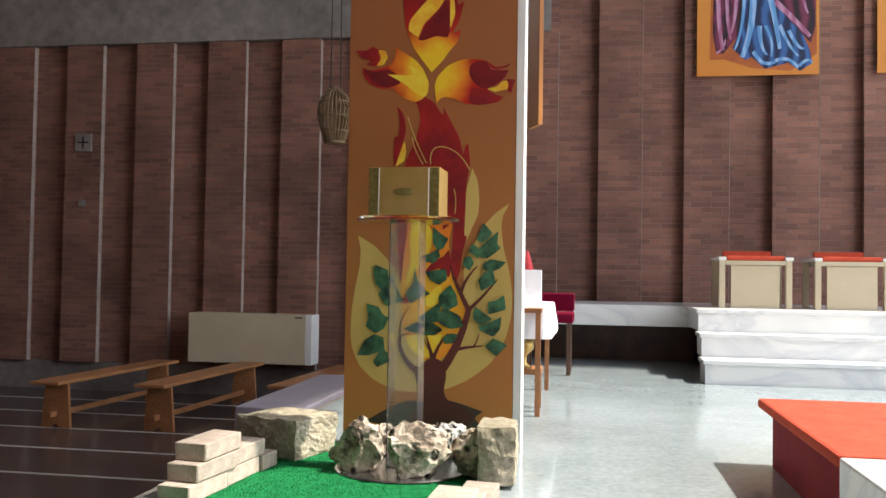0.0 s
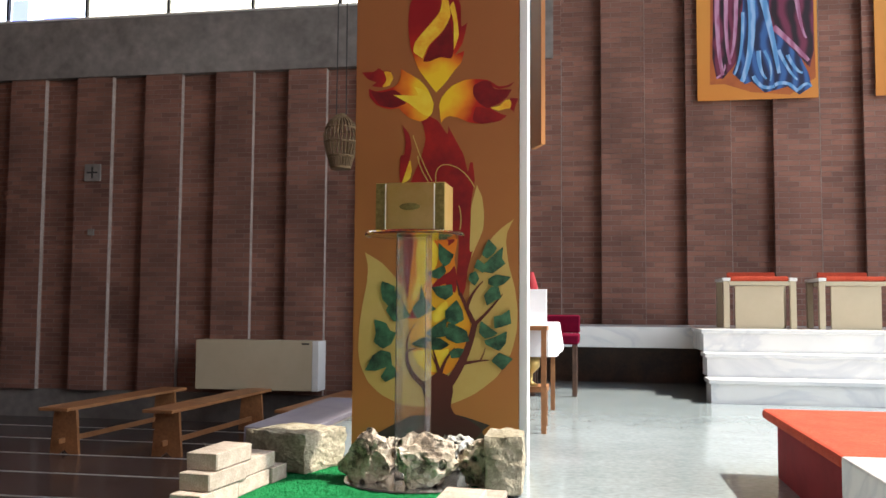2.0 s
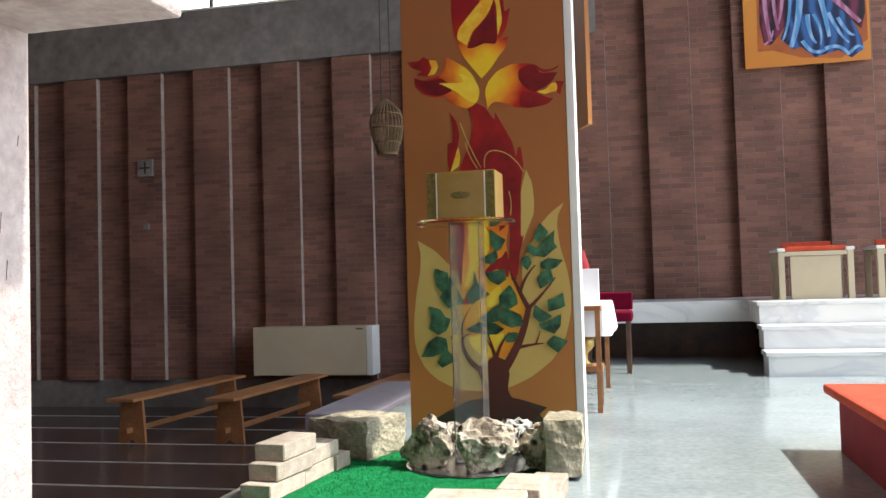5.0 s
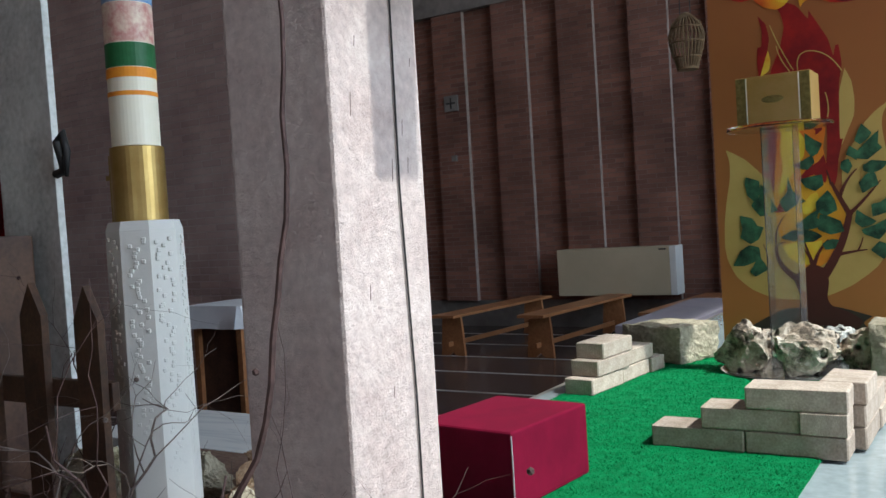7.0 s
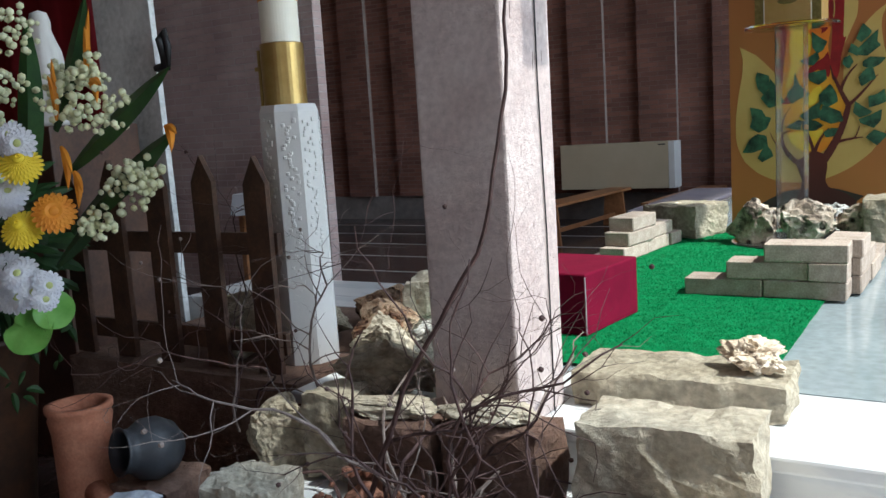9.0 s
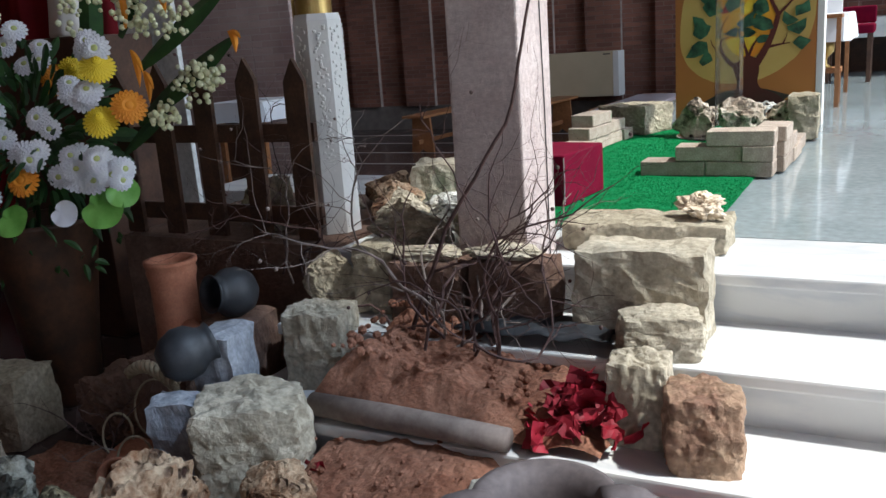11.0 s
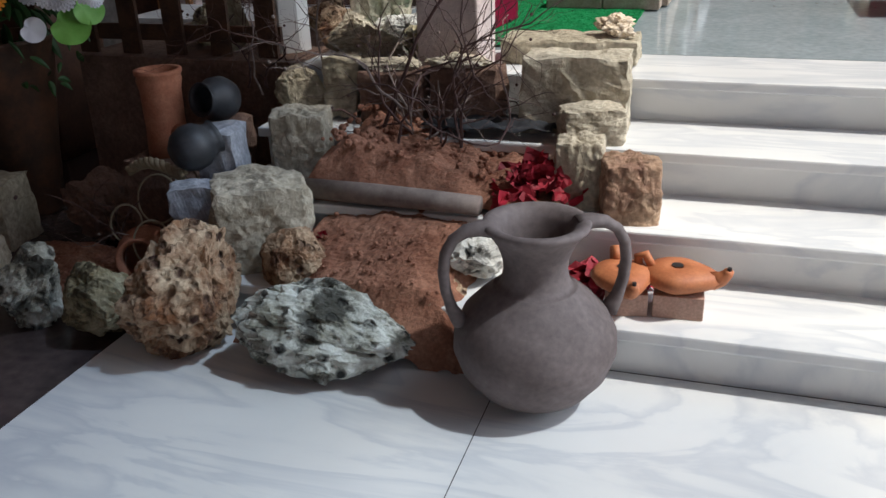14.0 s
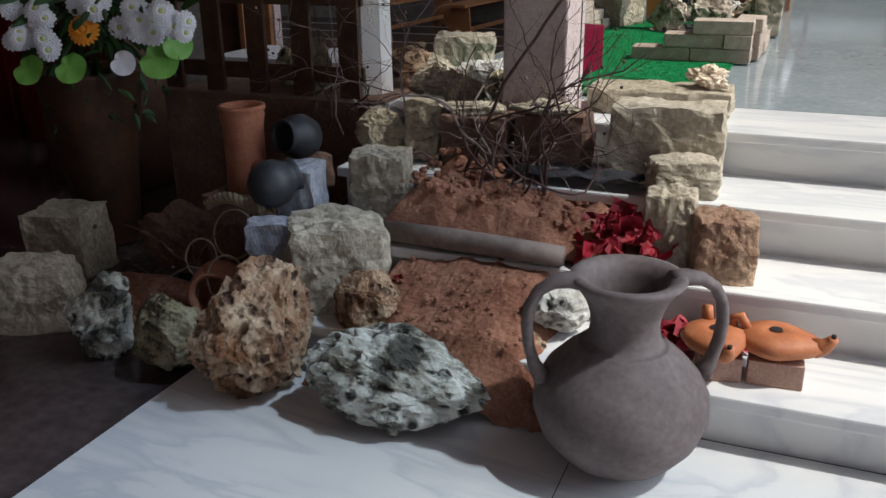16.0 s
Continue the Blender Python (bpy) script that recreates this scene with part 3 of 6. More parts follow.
def turf():
    me = bpy.data.meshes.new("grass_blades")
    rnd = random.Random(5)
    vs, fs = [], []
    for k in range(26000):
        x, y = -1.64 + 1.24 * rnd.random(), 1.72 + 3.28 * rnd.random()
        a, h = rnd.random() * 6.28, 0.004 + 0.006 * rnd.random()
        dx, dy = 0.002 * math.cos(a), 0.002 * math.sin(a)
        lx, ly = 0.008 * rnd.uniform(-1, 1), 0.008 * rnd.uniform(-1, 1)
        n = len(vs)
        vs += [(x - dx, y - dy, 0.012), (x + dx, y + dy, 0.012), (x + lx, y + ly, 0.012 + h)]
        fs.append((n, n + 1, n + 2))
    me.from_pydata(vs, [], fs)
    me.materials.append(GRASS)
    return tagged(new("grass_blades", me), "short plastic blades of the green carpet", "grass", kind="stuff")


turf()


# ---- painted panel ----
def shape(points, z):
    """A flat painted shape from an outline in the panel's plane."""
    bm = bmesh.new()
    got = mathutils.geometry.delaunay_2d_cdt([Vector(p) for p in points], [], [list(range(len(points)))], 1, 1e-5)
    vs = [bm.verts.new((p.x, -z, p.y)) for p in got[0]]
    for f in got[2]:
        bm.faces.new([vs[i] for i in f])
    bmesh.ops.recalc_face_normals(bm, faces=bm.faces)
    return bm


def radial(name, cx, cz, stops):
    """A paint whose colour goes outward from one point of the board."""
    m = mat(name, stops[0][1], 0.55)
    t = m.node_tree
    co = t.nodes["Texture Coordinate"]
    mp = t.nodes.new("ShaderNodeVectorMath")
    mp.operation = "DISTANCE"
    mp.inputs[1].default_value = (cx, 0, cz)
    t.links.new(co.outputs["Object"], mp.inputs[0])
    n = t.nodes.new("ShaderNodeTexNoise")
    n.inputs["Scale"].default_value = 7
    t.links.new(co.outputs["Object"], n.inputs["Vector"])
    ad = t.nodes.new("ShaderNodeMath")
    ad.operation = "MULTIPLY_ADD"
    ad.inputs[1].default_value = 0.16
    t.links.new(n.outputs["Fac"], ad.inputs[0])
    t.links.new(mp.outputs["Value"], ad.inputs[2])
    r = t.nodes.new("ShaderNodeValToRGB")
    e = r.color_ramp.elements
    e[0].position, e[0].color = stops[0][0], (*stops[0][1], 1)
    e[1].position, e[1].color = stops[-1][0], (*stops[-1][1], 1)
    for p, c in stops[1:-1]:
        e.new(p).color = (*c, 1)
    t.links.new(ad.outputs[0], r.inputs["Fac"])
    t.links.new(r.outputs["Color"], t.nodes["Principled BSDF"].inputs["Base Color"])
    return m


def gradient(name, c0, c1, z0, z1, axis="Z", rough=0.6, c2=None):
    m = mat(name, c0, rough)
    t = m.node_tree
    co = t.nodes["Texture Coordinate"]
    sp = t.nodes.new("ShaderNodeSeparateXYZ")
    mr = t.nodes.new("ShaderNodeMapRange")
    mr.inputs["From Min"].default_value, mr.inputs["From Max"].default_value = z0, z1
    r = t.nodes.new("ShaderNodeValToRGB")
    r.color_ramp.elements[0].color, r.color_ramp.elements[1].color = (*c0, 1), (*c1, 1)
    if c2:
        r.color_ramp.elements.new(0.5).color = (*c2, 1)
    n = t.nodes.new("ShaderNodeTexNoise")
    n.inputs["Scale"].default_value = 5
    ad = t.nodes.new("ShaderNodeMath")
    ad.operation = "MULTIPLY_ADD"
    ad.inputs[1].default_value = 0.25 * (z1 - z0)
    t.links.new(co.outputs["Object"], n.inputs["Vector"])
    t.links.new(co.outputs["Object"], sp.inputs[0])
    t.links.new(n.outputs["Fac"], ad.inputs[0])
    t.links.new(sp.outputs[axis], ad.inputs[2])
    t.links.new(ad.outputs[0], mr.inputs["Value"])
    t.links.new(mr.outputs["Result"], r.inputs["Fac"])
    t.links.new(r.outputs["Color"], t.nodes["Principled BSDF"].inputs["Base Color"])
    return m


PANEL = gradient("orange_board_paint", (0.42, 0.17, 0.035), (0.30, 0.10, 0.03), 0.0, 2.6)
CREAMPAINT = mat("pale_yellow_paint", (0.50, 0.34, 0.09), 0.6, c2=(0.56, 0.40, 0.12), scale=3)
REDPAINT = mat("deep_red_paint", (0.17, 0.004, 0.008), 0.55, c2=(0.36, 0.012, 0.008), scale=4)
FIREUP = radial("fire_paint", -0.785, 2.08, ((0.19, (0.80, 0.52, 0.02)), (0.26, (0.74, 0.22, 0.012)), (0.33, (0.44, 0.016, 0.006)), (0.46, (0.25, 0.005, 0.008))))
FIRELOW = radial("low_fire_paint", -0.77, 0.78, ((0.16, (0.78, 0.42, 0.02)), (0.34, (0.76, 0.28, 0.015)), (0.50, (0.70, 0.18, 0.012)), (0.72, (0.50, 0.04, 0.008))))
FIRETIP = mat("orange_yellow_paint", (0.72, 0.30, 0.015), 0.55, c2=(0.82, 0.58, 0.05), scale=9)
MAROON = mat("maroon_paint", (0.11, 0.003, 0.006), 0.55, c2=(0.20, 0.006, 0.008), scale=7)
YELLOWPAINT = mat("yellow_flame_paint", (0.80, 0.50, 0.02), 0.55, c2=(0.85, 0.66, 0.06), scale=6)
LEAFPAINT = vary(mat("leaf_paint", (0.003, 0.018, 0.010), 0.5, c2=(0.07, 0.20, 0.10), scale=13, lo=0.34, hi=0.68), 0.25)
TRUNKPAINT = gradient("trunk_paint", (0.035, 0.008, 0.006), (0.10, 0.02, 0.012), 0.1, 0.6)
GROUNDPAINT = mat("dark_ground_paint", (0.02, 0.015, 0.015), 0.6, c2=(0.05, 0.035, 0.02), scale=5)
PX0, PX1, PY = -1.25, -0.31, 5.0
panel = thing("mural_board", "tall orange board painted with flames and a green-leaved tree", "painting")
part("board", box(PX0, PY, 0.0, PX1, PY + 0.05, 3.4, 0.002), PANEL, panel)
part("edge", box(PX1 + 0.001, PY - 0.002, 0.0, PX1 + 0.045, PY + 0.18, 3.4, 0.003), PLASTER, panel, "white painted edge")


def paint(name, pts, material, z):
    o = part(name, pts if isinstance(pts, bmesh.types.BMesh) else shape(pts, z), material, panel)
    o.location = (0, PY - (z if isinstance(pts, bmesh.types.BMesh) else 0), 0)
    return o


def ribbon(p, q, r, w0, w1, n=12):
    """A flat tapering stroke from p to r bent towards q."""
    pts = arc((p[0], p[1], 0), (q[0], q[1], 0), (r[0], r[1], 0), n)
    bm = bmesh.new()
    rows = []
    for i, c in enumerate(pts):
        d = (pts[min(i + 1, n - 1)] - pts[max(i - 1, 0)]).normalized()
        w = w0 + (w1 - w0) * i / (n - 1)
        rows.append((bm.verts.new((c.x - d.y * w, 0, c.y + d.x * w)), bm.verts.new((c.x + d.y * w, 0, c.y - d.x * w))))
    for a, b in zip(rows, rows[1:]):
        bm.faces.new((a[0], a[1], b[1], b[0]))
    return bm


def on_board(p):
    """From centimetres right of the board's left edge and above the floor."""
    return (PX0 + p[0] * 0.01, p[1] * 0.01)


def limb(p, q, r, w0, w1):
    return ribbon(on_board(p), on_board(q), on_board(r), w0 * 0.01, w1 * 0.01)


def outline(pts, n=5, pull=0.28):
    """A closed smooth outline through design points on the board; a repeated point is a sharp tip."""
    out, m = [], len(pts)
    for i in range(m):
        p0, p1, p2, p3 = (Vector(pts[(i + k) % m]) for k in (-1, 0, 1, 2))
        if (p2 - p1).length < 1e-6:
            continue
        for k in range(n):
            t = k / n
            m1, m2 = (p2 - p0) * pull, (p3 - p1) * pull
            q = p1 * (2 * t ** 3 - 3 * t * t + 1) + m1 * (t ** 3 - 2 * t * t + t) + p2 * (3 * t * t - 2 * t ** 3) + m2 * (t ** 3 - t * t)
            if not out or (q - out[-1]).length > 1e-3:
                out.append(q)
    return [on_board(q) for q in out]


def leaf_outline(pts):
    return outline(pts, 3, 0.10)


paint("pale_flame", outline([(6.4, 116.4), (6.4, 116.4), (10.7, 113.9), (16.7, 110.1), (24, 102.6), (29.3, 95.7), (32, 83.8), (33.7, 65), (47.2, 56), (59.8, 62.5), (65.8, 81.3), (66.7, 99.9), (70.1, 109.3), (74.1, 115.6), (78.3, 123.4), (83.9, 129.3), (90.9, 134.3), (90.9, 134.3), (87.6, 127.5), (86.8, 121.3), (88.2, 109.5), (91.4, 97.2), (93.1, 84.9), (92.6, 72.6), (89.4, 60.2), (81.8, 47.7), (69.5, 38.1), (57.1, 32.5), (42.9, 30.4), (28.5, 31.4), (17.1, 36.4), (8.9, 43.9), (4.5, 53.3), (3.3, 61.1), (3.7, 73.8), (5.4, 86.5), (7.8, 99.2), (8.2, 108.8)]), CREAMPAINT, 0.0012)
paint("pale_flame", outline([(70.4, 153.7), (70.4, 153.7), (73.3, 146.8), (74.4, 137.4), (73.9, 128.7), (70.8, 121.2), (66.6, 112.4), (65.7, 128), (67.4, 142.1)]), CREAMPAINT, 0.0015)
paint("low_flame", outline([(30.6, 127.3), (58.8, 127.4), (58, 112.3), (61.2, 93.6), (65.1, 84.4), (67.7, 75.1), (65.4, 62.7), (61.5, 54.8), (53.7, 48.4), (45.8, 48.2), (39.3, 52.7), (35.1, 58.8), (32.6, 69.7), (31.7, 83.8)]), FIRELOW, 0.0020)
paint("red_flame", outline([(34.6, 195.4), (34.6, 195.4), (42.3, 193.7), (48.2, 190.4), (53.4, 183), (54, 187.4), (54, 187.4), (57.9, 180), (62.9, 170.5), (65.2, 161.3), (66.4, 166.3), (68, 166.6), (68, 166.6), (69.1, 156.3), (67.3, 145.3), (66.9, 131.2), (66.5, 117.1), (68.1, 116.8), (68.1, 116.8), (65.4, 106.2), (64.3, 96.8), (61.9, 89.3), (61.9, 89.3), (58.9, 99.8), (59.9, 112.4), (58.8, 127.4), (31.9, 127.3), (30.9, 147), (33.3, 157.8), (38.3, 169.2), (41, 180.3), (39.2, 188.9)]), REDPAINT, 0.0026)
paint("red_flame", outline([(27.5, 188.8), (27.5, 188.8), (31.5, 183.6), (33, 175.6), (31.8, 168.6), (29.4, 159.7), (26.9, 155), (26.1, 161.3), (26.6, 170.9), (28.8, 171.9), (29.3, 180.5)]), REDPAINT, 0.0027)
paint("yellow_flame", outline([(32.1, 168.6), (30, 162.9), (27.2, 154.6), (27.2, 154.6), (32, 157.8), (33.2, 162.9)]), FIRETIP, 0.0029)
paint("red_streak", outline([(28.7, 126.3), (34.5, 126.4), (34.1, 115.3), (32.7, 102.7), (31.6, 90.1), (29.8, 102.6)]), REDPAINT, 0.0028)
paint("red_streak", outline([(44, 95.9), (44, 95.9), (49.6, 102.2), (55.3, 105.4), (58.1, 108.6), (59.5, 100.5), (58.3, 93.6), (52.9, 98.5), (48.1, 96.6)]), REDPAINT, 0.0030)
paint("red_streak", outline([(31.5, 79.1), (31.5, 79.1), (34.6, 84.5), (39.7, 87.1), (44.1, 90.9), (40.4, 83.9), (35.7, 79.1)]), REDPAINT, 0.0031)
paint("red_streak", outline([(50.8, 126.1), (56.9, 126.1), (57.9, 122.4), (54.4, 119.8), (54.4, 122.3)]), REDPAINT, 0.0032)
paint("yellow_flame", outline([(37.4, 124.8), (37.4, 124.8), (43.5, 125.4), (48.7, 118.5), (47.9, 109.1), (41.7, 99.6), (36.4, 90.1), (33.9, 89.5), (36.8, 102.7), (36, 113.7)]), YELLOWPAINT, 0.0034)
paint("yellow_flame", outline([(35, 60.3), (42.4, 62.1), (50.3, 61.7), (55, 62.4), (54.2, 55.6), (48.9, 49.8), (42.6, 50.3), (37.7, 54.2)]), YELLOWPAINT, 0.0035)
paint("yellow_flame", outline([(45.2, 80.9), (49.9, 87.2), (53.7, 88.8), (54.7, 82.6), (50, 77.9), (46.9, 77.2)]), YELLOWPAINT, 0.0036)
paint("cross_flame", outline([(42.4, 283.2), (42.4, 283.2), (38.8, 270.4), (31.5, 259.3), (30.4, 246.4), (31.9, 233.4), (36.4, 221.1), (42, 213.2), (46.9, 207), (46.9, 207), (52.6, 212.9), (57.3, 219.2), (61.1, 223.5), (62.9, 230.2), (62.9, 230.2), (59.7, 229), (57.5, 228.1), (61.9, 235), (64.6, 246.4), (64.6, 246.4), (61.1, 244.6), (60.6, 256.5), (56.6, 266.3), (52.2, 260.1), (49.4, 271.5)]), FIREUP, 0.0025)
paint("dark_core", outline([(54.3, 249.4), (54.3, 249.4), (56.4, 239), (56.8, 230.7), (55.3, 226.3), (49.2, 227.1), (42.8, 225), (39.2, 225.5), (43.3, 234), (49.9, 240.9)]), MAROON, 0.0030)
paint("yellow_flame", outline([(51.1, 271.4), (51.1, 271.4), (48.8, 253.8), (40.2, 243.5), (34.5, 236.6), (33.6, 230.8), (38.9, 226.8), (38.9, 226.8), (42.6, 234.4), (50.6, 242.5), (54.9, 251.9)]), FIRETIP, 0.0040)
paint("yellow_flame", outline([(54.5, 255.8), (56.6, 247), (56.8, 230.7), (56.8, 230.7), (59.6, 238.9), (58.8, 248.6), (56.7, 258.9)]), FIRETIP, 0.0041)
paint("cross_flame", outline([(45.4, 201), (42.1, 208.7), (38.1, 213.6), (32.9, 217.3), (26.3, 221.4), (26.3, 221.4), (26.1, 215.9), (23.5, 211.8), (18.7, 209.9), (12.1, 208.8), (7.5, 210.5), (7.5, 210.5), (8.2, 205.7), (12.3, 201), (18.9, 198.3), (25.4, 198.5), (27.1, 196.5), (31.4, 192.9), (37.6, 190.6), (41.7, 192.1), (44.6, 195.2)]), FIREUP, 0.0027)
paint("dark_core", outline([(8.8, 208.9), (14.8, 208.1), (22.6, 209.2), (26.9, 206.2), (29.3, 201.3), (22.1, 198.9), (13.9, 201)]), MAROON, 0.0029)
paint("yellow_flame", outline([(44.8, 200), (43.6, 193.7), (39.1, 194.7), (31.9, 200.6), (22, 206.3), (22, 206.3), (30.2, 205.8), (36.6, 205.6), (34, 210.8), (34, 210.8), (40.8, 208.1), (44.1, 204.2)]), YELLOWPAINT, 0.0032)
paint("cross_flame", outline([(3.3, 220.1), (3.3, 220.1), (10.2, 220.2), (13.2, 222.4), (13.2, 222.4), (15.8, 220.7), (20.1, 220.2), (21.8, 216), (19.6, 211.9), (14.7, 211), (9.4, 212.1), (12, 214), (7, 216.1)]), REDPAINT, 0.0028)
paint("yellow_flame", outline([(16.5, 220), (20.4, 219.6), (21.8, 216), (19.6, 211.9), (15.7, 211.3), (17.9, 215.4)]), FIRETIP, 0.0033)
paint("cross_flame", outline([(49.8, 189.4), (49.8, 189.4), (48.7, 199.3), (50.5, 204.7), (55.9, 210.3), (63.8, 213.6), (71.7, 213.7), (77.1, 212.6), (80.3, 207.8), (89.7, 207.2), (89.7, 207.2), (87, 202.6), (82.9, 199.5), (77.9, 197.1), (83, 193.8), (87.1, 192.5), (87.1, 192.5), (83.1, 189.7), (73.7, 188.3), (65.7, 189.4), (59.3, 192.1), (54.5, 193.1), (51.7, 191.9)]), FIREUP, 0.0026)
paint("dark_core", outline([(68.3, 210), (73.3, 212.7), (77.4, 212), (80.3, 207.5), (89.7, 206.9), (89.7, 206.9), (86.7, 202.6), (81.4, 198.9), (76.1, 197.1), (71, 200.4), (68.1, 204.9)]), MAROON, 0.0034)
paint("red_flame", outline([(69.7, 197.9), (76.1, 196.5), (81.1, 193.9), (87.1, 192.5), (87.1, 192.5), (82.4, 189.4), (73.7, 188.3), (67.9, 190.3)]), REDPAINT, 0.0035)
paint("red_flame", outline([(77.4, 212.6), (77.4, 212.6), (82.2, 209.3), (86.9, 209.5), (91.2, 211.3), (91.2, 211.3), (88.5, 208.8), (82.8, 207.7), (79, 209.4)]), REDPAINT, 0.0037)
paint("cross_flame", outline([(77.9, 197.1), (77.9, 197.1), (83, 198.2), (86.1, 201), (89.2, 201.3), (89.2, 196.8), (86.1, 196.3), (82.4, 195.4)]), FIRETIP, 0.0038)
paint("red_flame", outline([(88.5, 201.9), (90.7, 202.2), (93.5, 201.8), (93.5, 201.8), (91.7, 197.4), (91.1, 194.3), (91.1, 194.3), (88.9, 196.5), (89.8, 199)]), REDPAINT, 0.0039)
paint("painted_ground", outline([(12.1, 13.4), (12.1, 13.4), (25.5, 21.1), (35.7, 25.5), (60.3, 26.4), (78.2, 21.3), (78.2, 21.3), (73.9, 17.4), (81.1, 9.5), (81.2, 4.9), (9.8, 1.7), (25.7, 11.1)]), GROUNDPAINT, 0.0044)
paint("trunk", outline([(39.5, 42.7), (43.6, 45.9), (49.2, 49.8), (53, 48.7), (56.9, 46.3), (57.6, 39.3), (56.5, 31.5), (58.7, 27), (67.3, 23.3), (73.6, 18.3), (65.3, 10.3), (41.7, 7.5), (32.7, 12), (39.9, 20.1), (42.9, 31)]), TRUNKPAINT, 0.0046)
paint("branch", limb((54.4, 42.2), (66.1, 58.1), (69.6, 77.3), 2.6, 1.5), TRUNKPAINT, 0.0050)
paint("branch", limb((69.9, 75.2), (65.1, 84.4), (61.2, 93.6), 1.5, 0.8), TRUNKPAINT, 0.0051)
paint("branch", limb((61.2, 92.1), (60.2, 96.1), (59.2, 100.5), 0.7, 0.3), TRUNKPAINT, 0.0052)
paint("branch", limb((69.6, 76.4), (75.8, 81.5), (85, 93), 1.1, 0.3), TRUNKPAINT, 0.0053)
paint("branch", limb((64.8, 84.4), (67.2, 93.7), (74, 100), 1.1, 0.3), TRUNKPAINT, 0.0054)
paint("branch", limb((60.5, 53.9), (67.7, 55.9), (77.4, 56.8), 1.2, 0.3), TRUNKPAINT, 0.0055)
paint("branch", limb((72.4, 56.1), (74.5, 59.2), (75.4, 63.5), 0.5, 0.2), TRUNKPAINT, 0.0056)
paint("branch", limb((50.6, 46.2), (48.5, 54.5), (46.2, 62.2), 1.4, 0.3), TRUNKPAINT, 0.0057)
paint("branch", limb((49.9, 47.4), (52.9, 57.7), (58.5, 63.1), 1.2, 0.3), TRUNKPAINT, 0.0058)
paint("branch", limb((48.5, 53.5), (46.3, 56.6), (45.2, 60.3), 0.6, 0.2), TRUNKPAINT, 0.0059)
paint("branch", limb((43, 41), (30.1, 49.3), (31.5, 60.9), 1.8, 0.8), TRUNKPAINT, 0.0060)
paint("branch", limb((31.5, 59.9), (32.4, 61.8), (36.6, 62.6), 0.7, 0.3), TRUNKPAINT, 0.0061)
paint("branch", limb((31.5, 61.8), (30.4, 69.6), (36.7, 77), 0.6, 0.2), TRUNKPAINT, 0.0062)
paint("branch", limb((28.1, 54.8), (25.4, 57.9), (24.7, 61.7), 0.4, 0.2), TRUNKPAINT, 0.0063)
paint("pale_line", limb((33.8, 182.6), (38.3, 168.6), (44.9, 156.4), 0.28, 0.28), CREAMPAINT, 0.0064)
paint("pale_line", limb((36.6, 170.8), (37.4, 164.4), (43, 155.8), 0.28, 0.28), CREAMPAINT, 0.0065)
paint("pale_line", limb((47.2, 155.8), (46, 165.9), (53.4, 165.5), 0.28, 0.28), CREAMPAINT, 0.0066)
paint("pale_line", limb((53.4, 165.5), (62.9, 164.5), (69.1, 152.5), 0.28, 0.28), CREAMPAINT, 0.0067)
paint("pale_line", limb((60.4, 142.1), (62.4, 135.9), (61, 128.6), 0.28, 0.28), CREAMPAINT, 0.0068)
paint("painted_leaf", leaf_outline([(16.9, 100), (24.1, 97.2), (24.2, 89.9), (21, 85.8), (17.1, 89.8), (16, 96.1)]), LEAFPAINT, 0.0074)
paint("painted_leaf", leaf_outline([(24.7, 95.6), (27.4, 91.6), (31.4, 83.8), (33.4, 80.4), (29.2, 78.7), (23.8, 77.3), (19.1, 83.6), (21, 86.7), (23.6, 88.7)]), LEAFPAINT, 0.0076)
paint("painted_leaf", leaf_outline([(12.4, 78.4), (19.3, 76.6), (21.9, 72.3), (25.2, 71.1), (22.4, 64.7), (17.6, 62.1), (12.3, 65.8), (13.5, 70.8)]), LEAFPAINT, 0.0078)
paint("painted_leaf", leaf_outline([(11.8, 58.2), (16.7, 61.5), (22.2, 60), (23, 53.5), (18.5, 51.4), (13.6, 49.7), (7.5, 49.9), (9.3, 53.4)]), LEAFPAINT, 0.0080)
paint("painted_leaf", leaf_outline([(17.9, 48.6), (21.6, 54.7), (24.9, 51.3), (26.3, 47.3), (23.4, 45.6), (19.3, 43.6), (16.6, 46.4)]), LEAFPAINT, 0.0082)
paint("painted_leaf", leaf_outline([(34.6, 85.4), (38.4, 90.2), (39.2, 98.3), (41.5, 90.8), (44.8, 87.1), (48, 84.4), (42, 81.8), (37.3, 78.9), (35.3, 82.3)]), LEAFPAINT, 0.0084)
paint("painted_leaf", leaf_outline([(49, 121.4), (53.5, 117.6), (57.7, 114.8), (55.2, 109.8), (52.1, 108.2), (49.2, 112.3)]), LEAFPAINT, 0.0086)
paint("painted_leaf", leaf_outline([(41.9, 104.7), (47.3, 106.6), (52.1, 109.2), (53.4, 105.1), (49.7, 101.3), (45.2, 102.2)]), LEAFPAINT, 0.0088)
paint("painted_leaf", leaf_outline([(45.3, 96.5), (51.3, 97.6), (56.7, 98.3), (57.4, 92.6), (53, 89.5), (48.2, 91.9)]), LEAFPAINT, 0.0090)
paint("painted_leaf", leaf_outline([(53.1, 83.5), (59.3, 89.6), (62.6, 84.3), (63.6, 78.7), (58, 75.8), (53.2, 78.5)]), LEAFPAINT, 0.0092)
paint("painted_leaf", leaf_outline([(41.9, 71.4), (48.5, 76.3), (55.4, 80.5), (53.3, 74.8), (59.3, 72.4), (53.3, 69.5), (45.4, 68.1)]), LEAFPAINT, 0.0094)
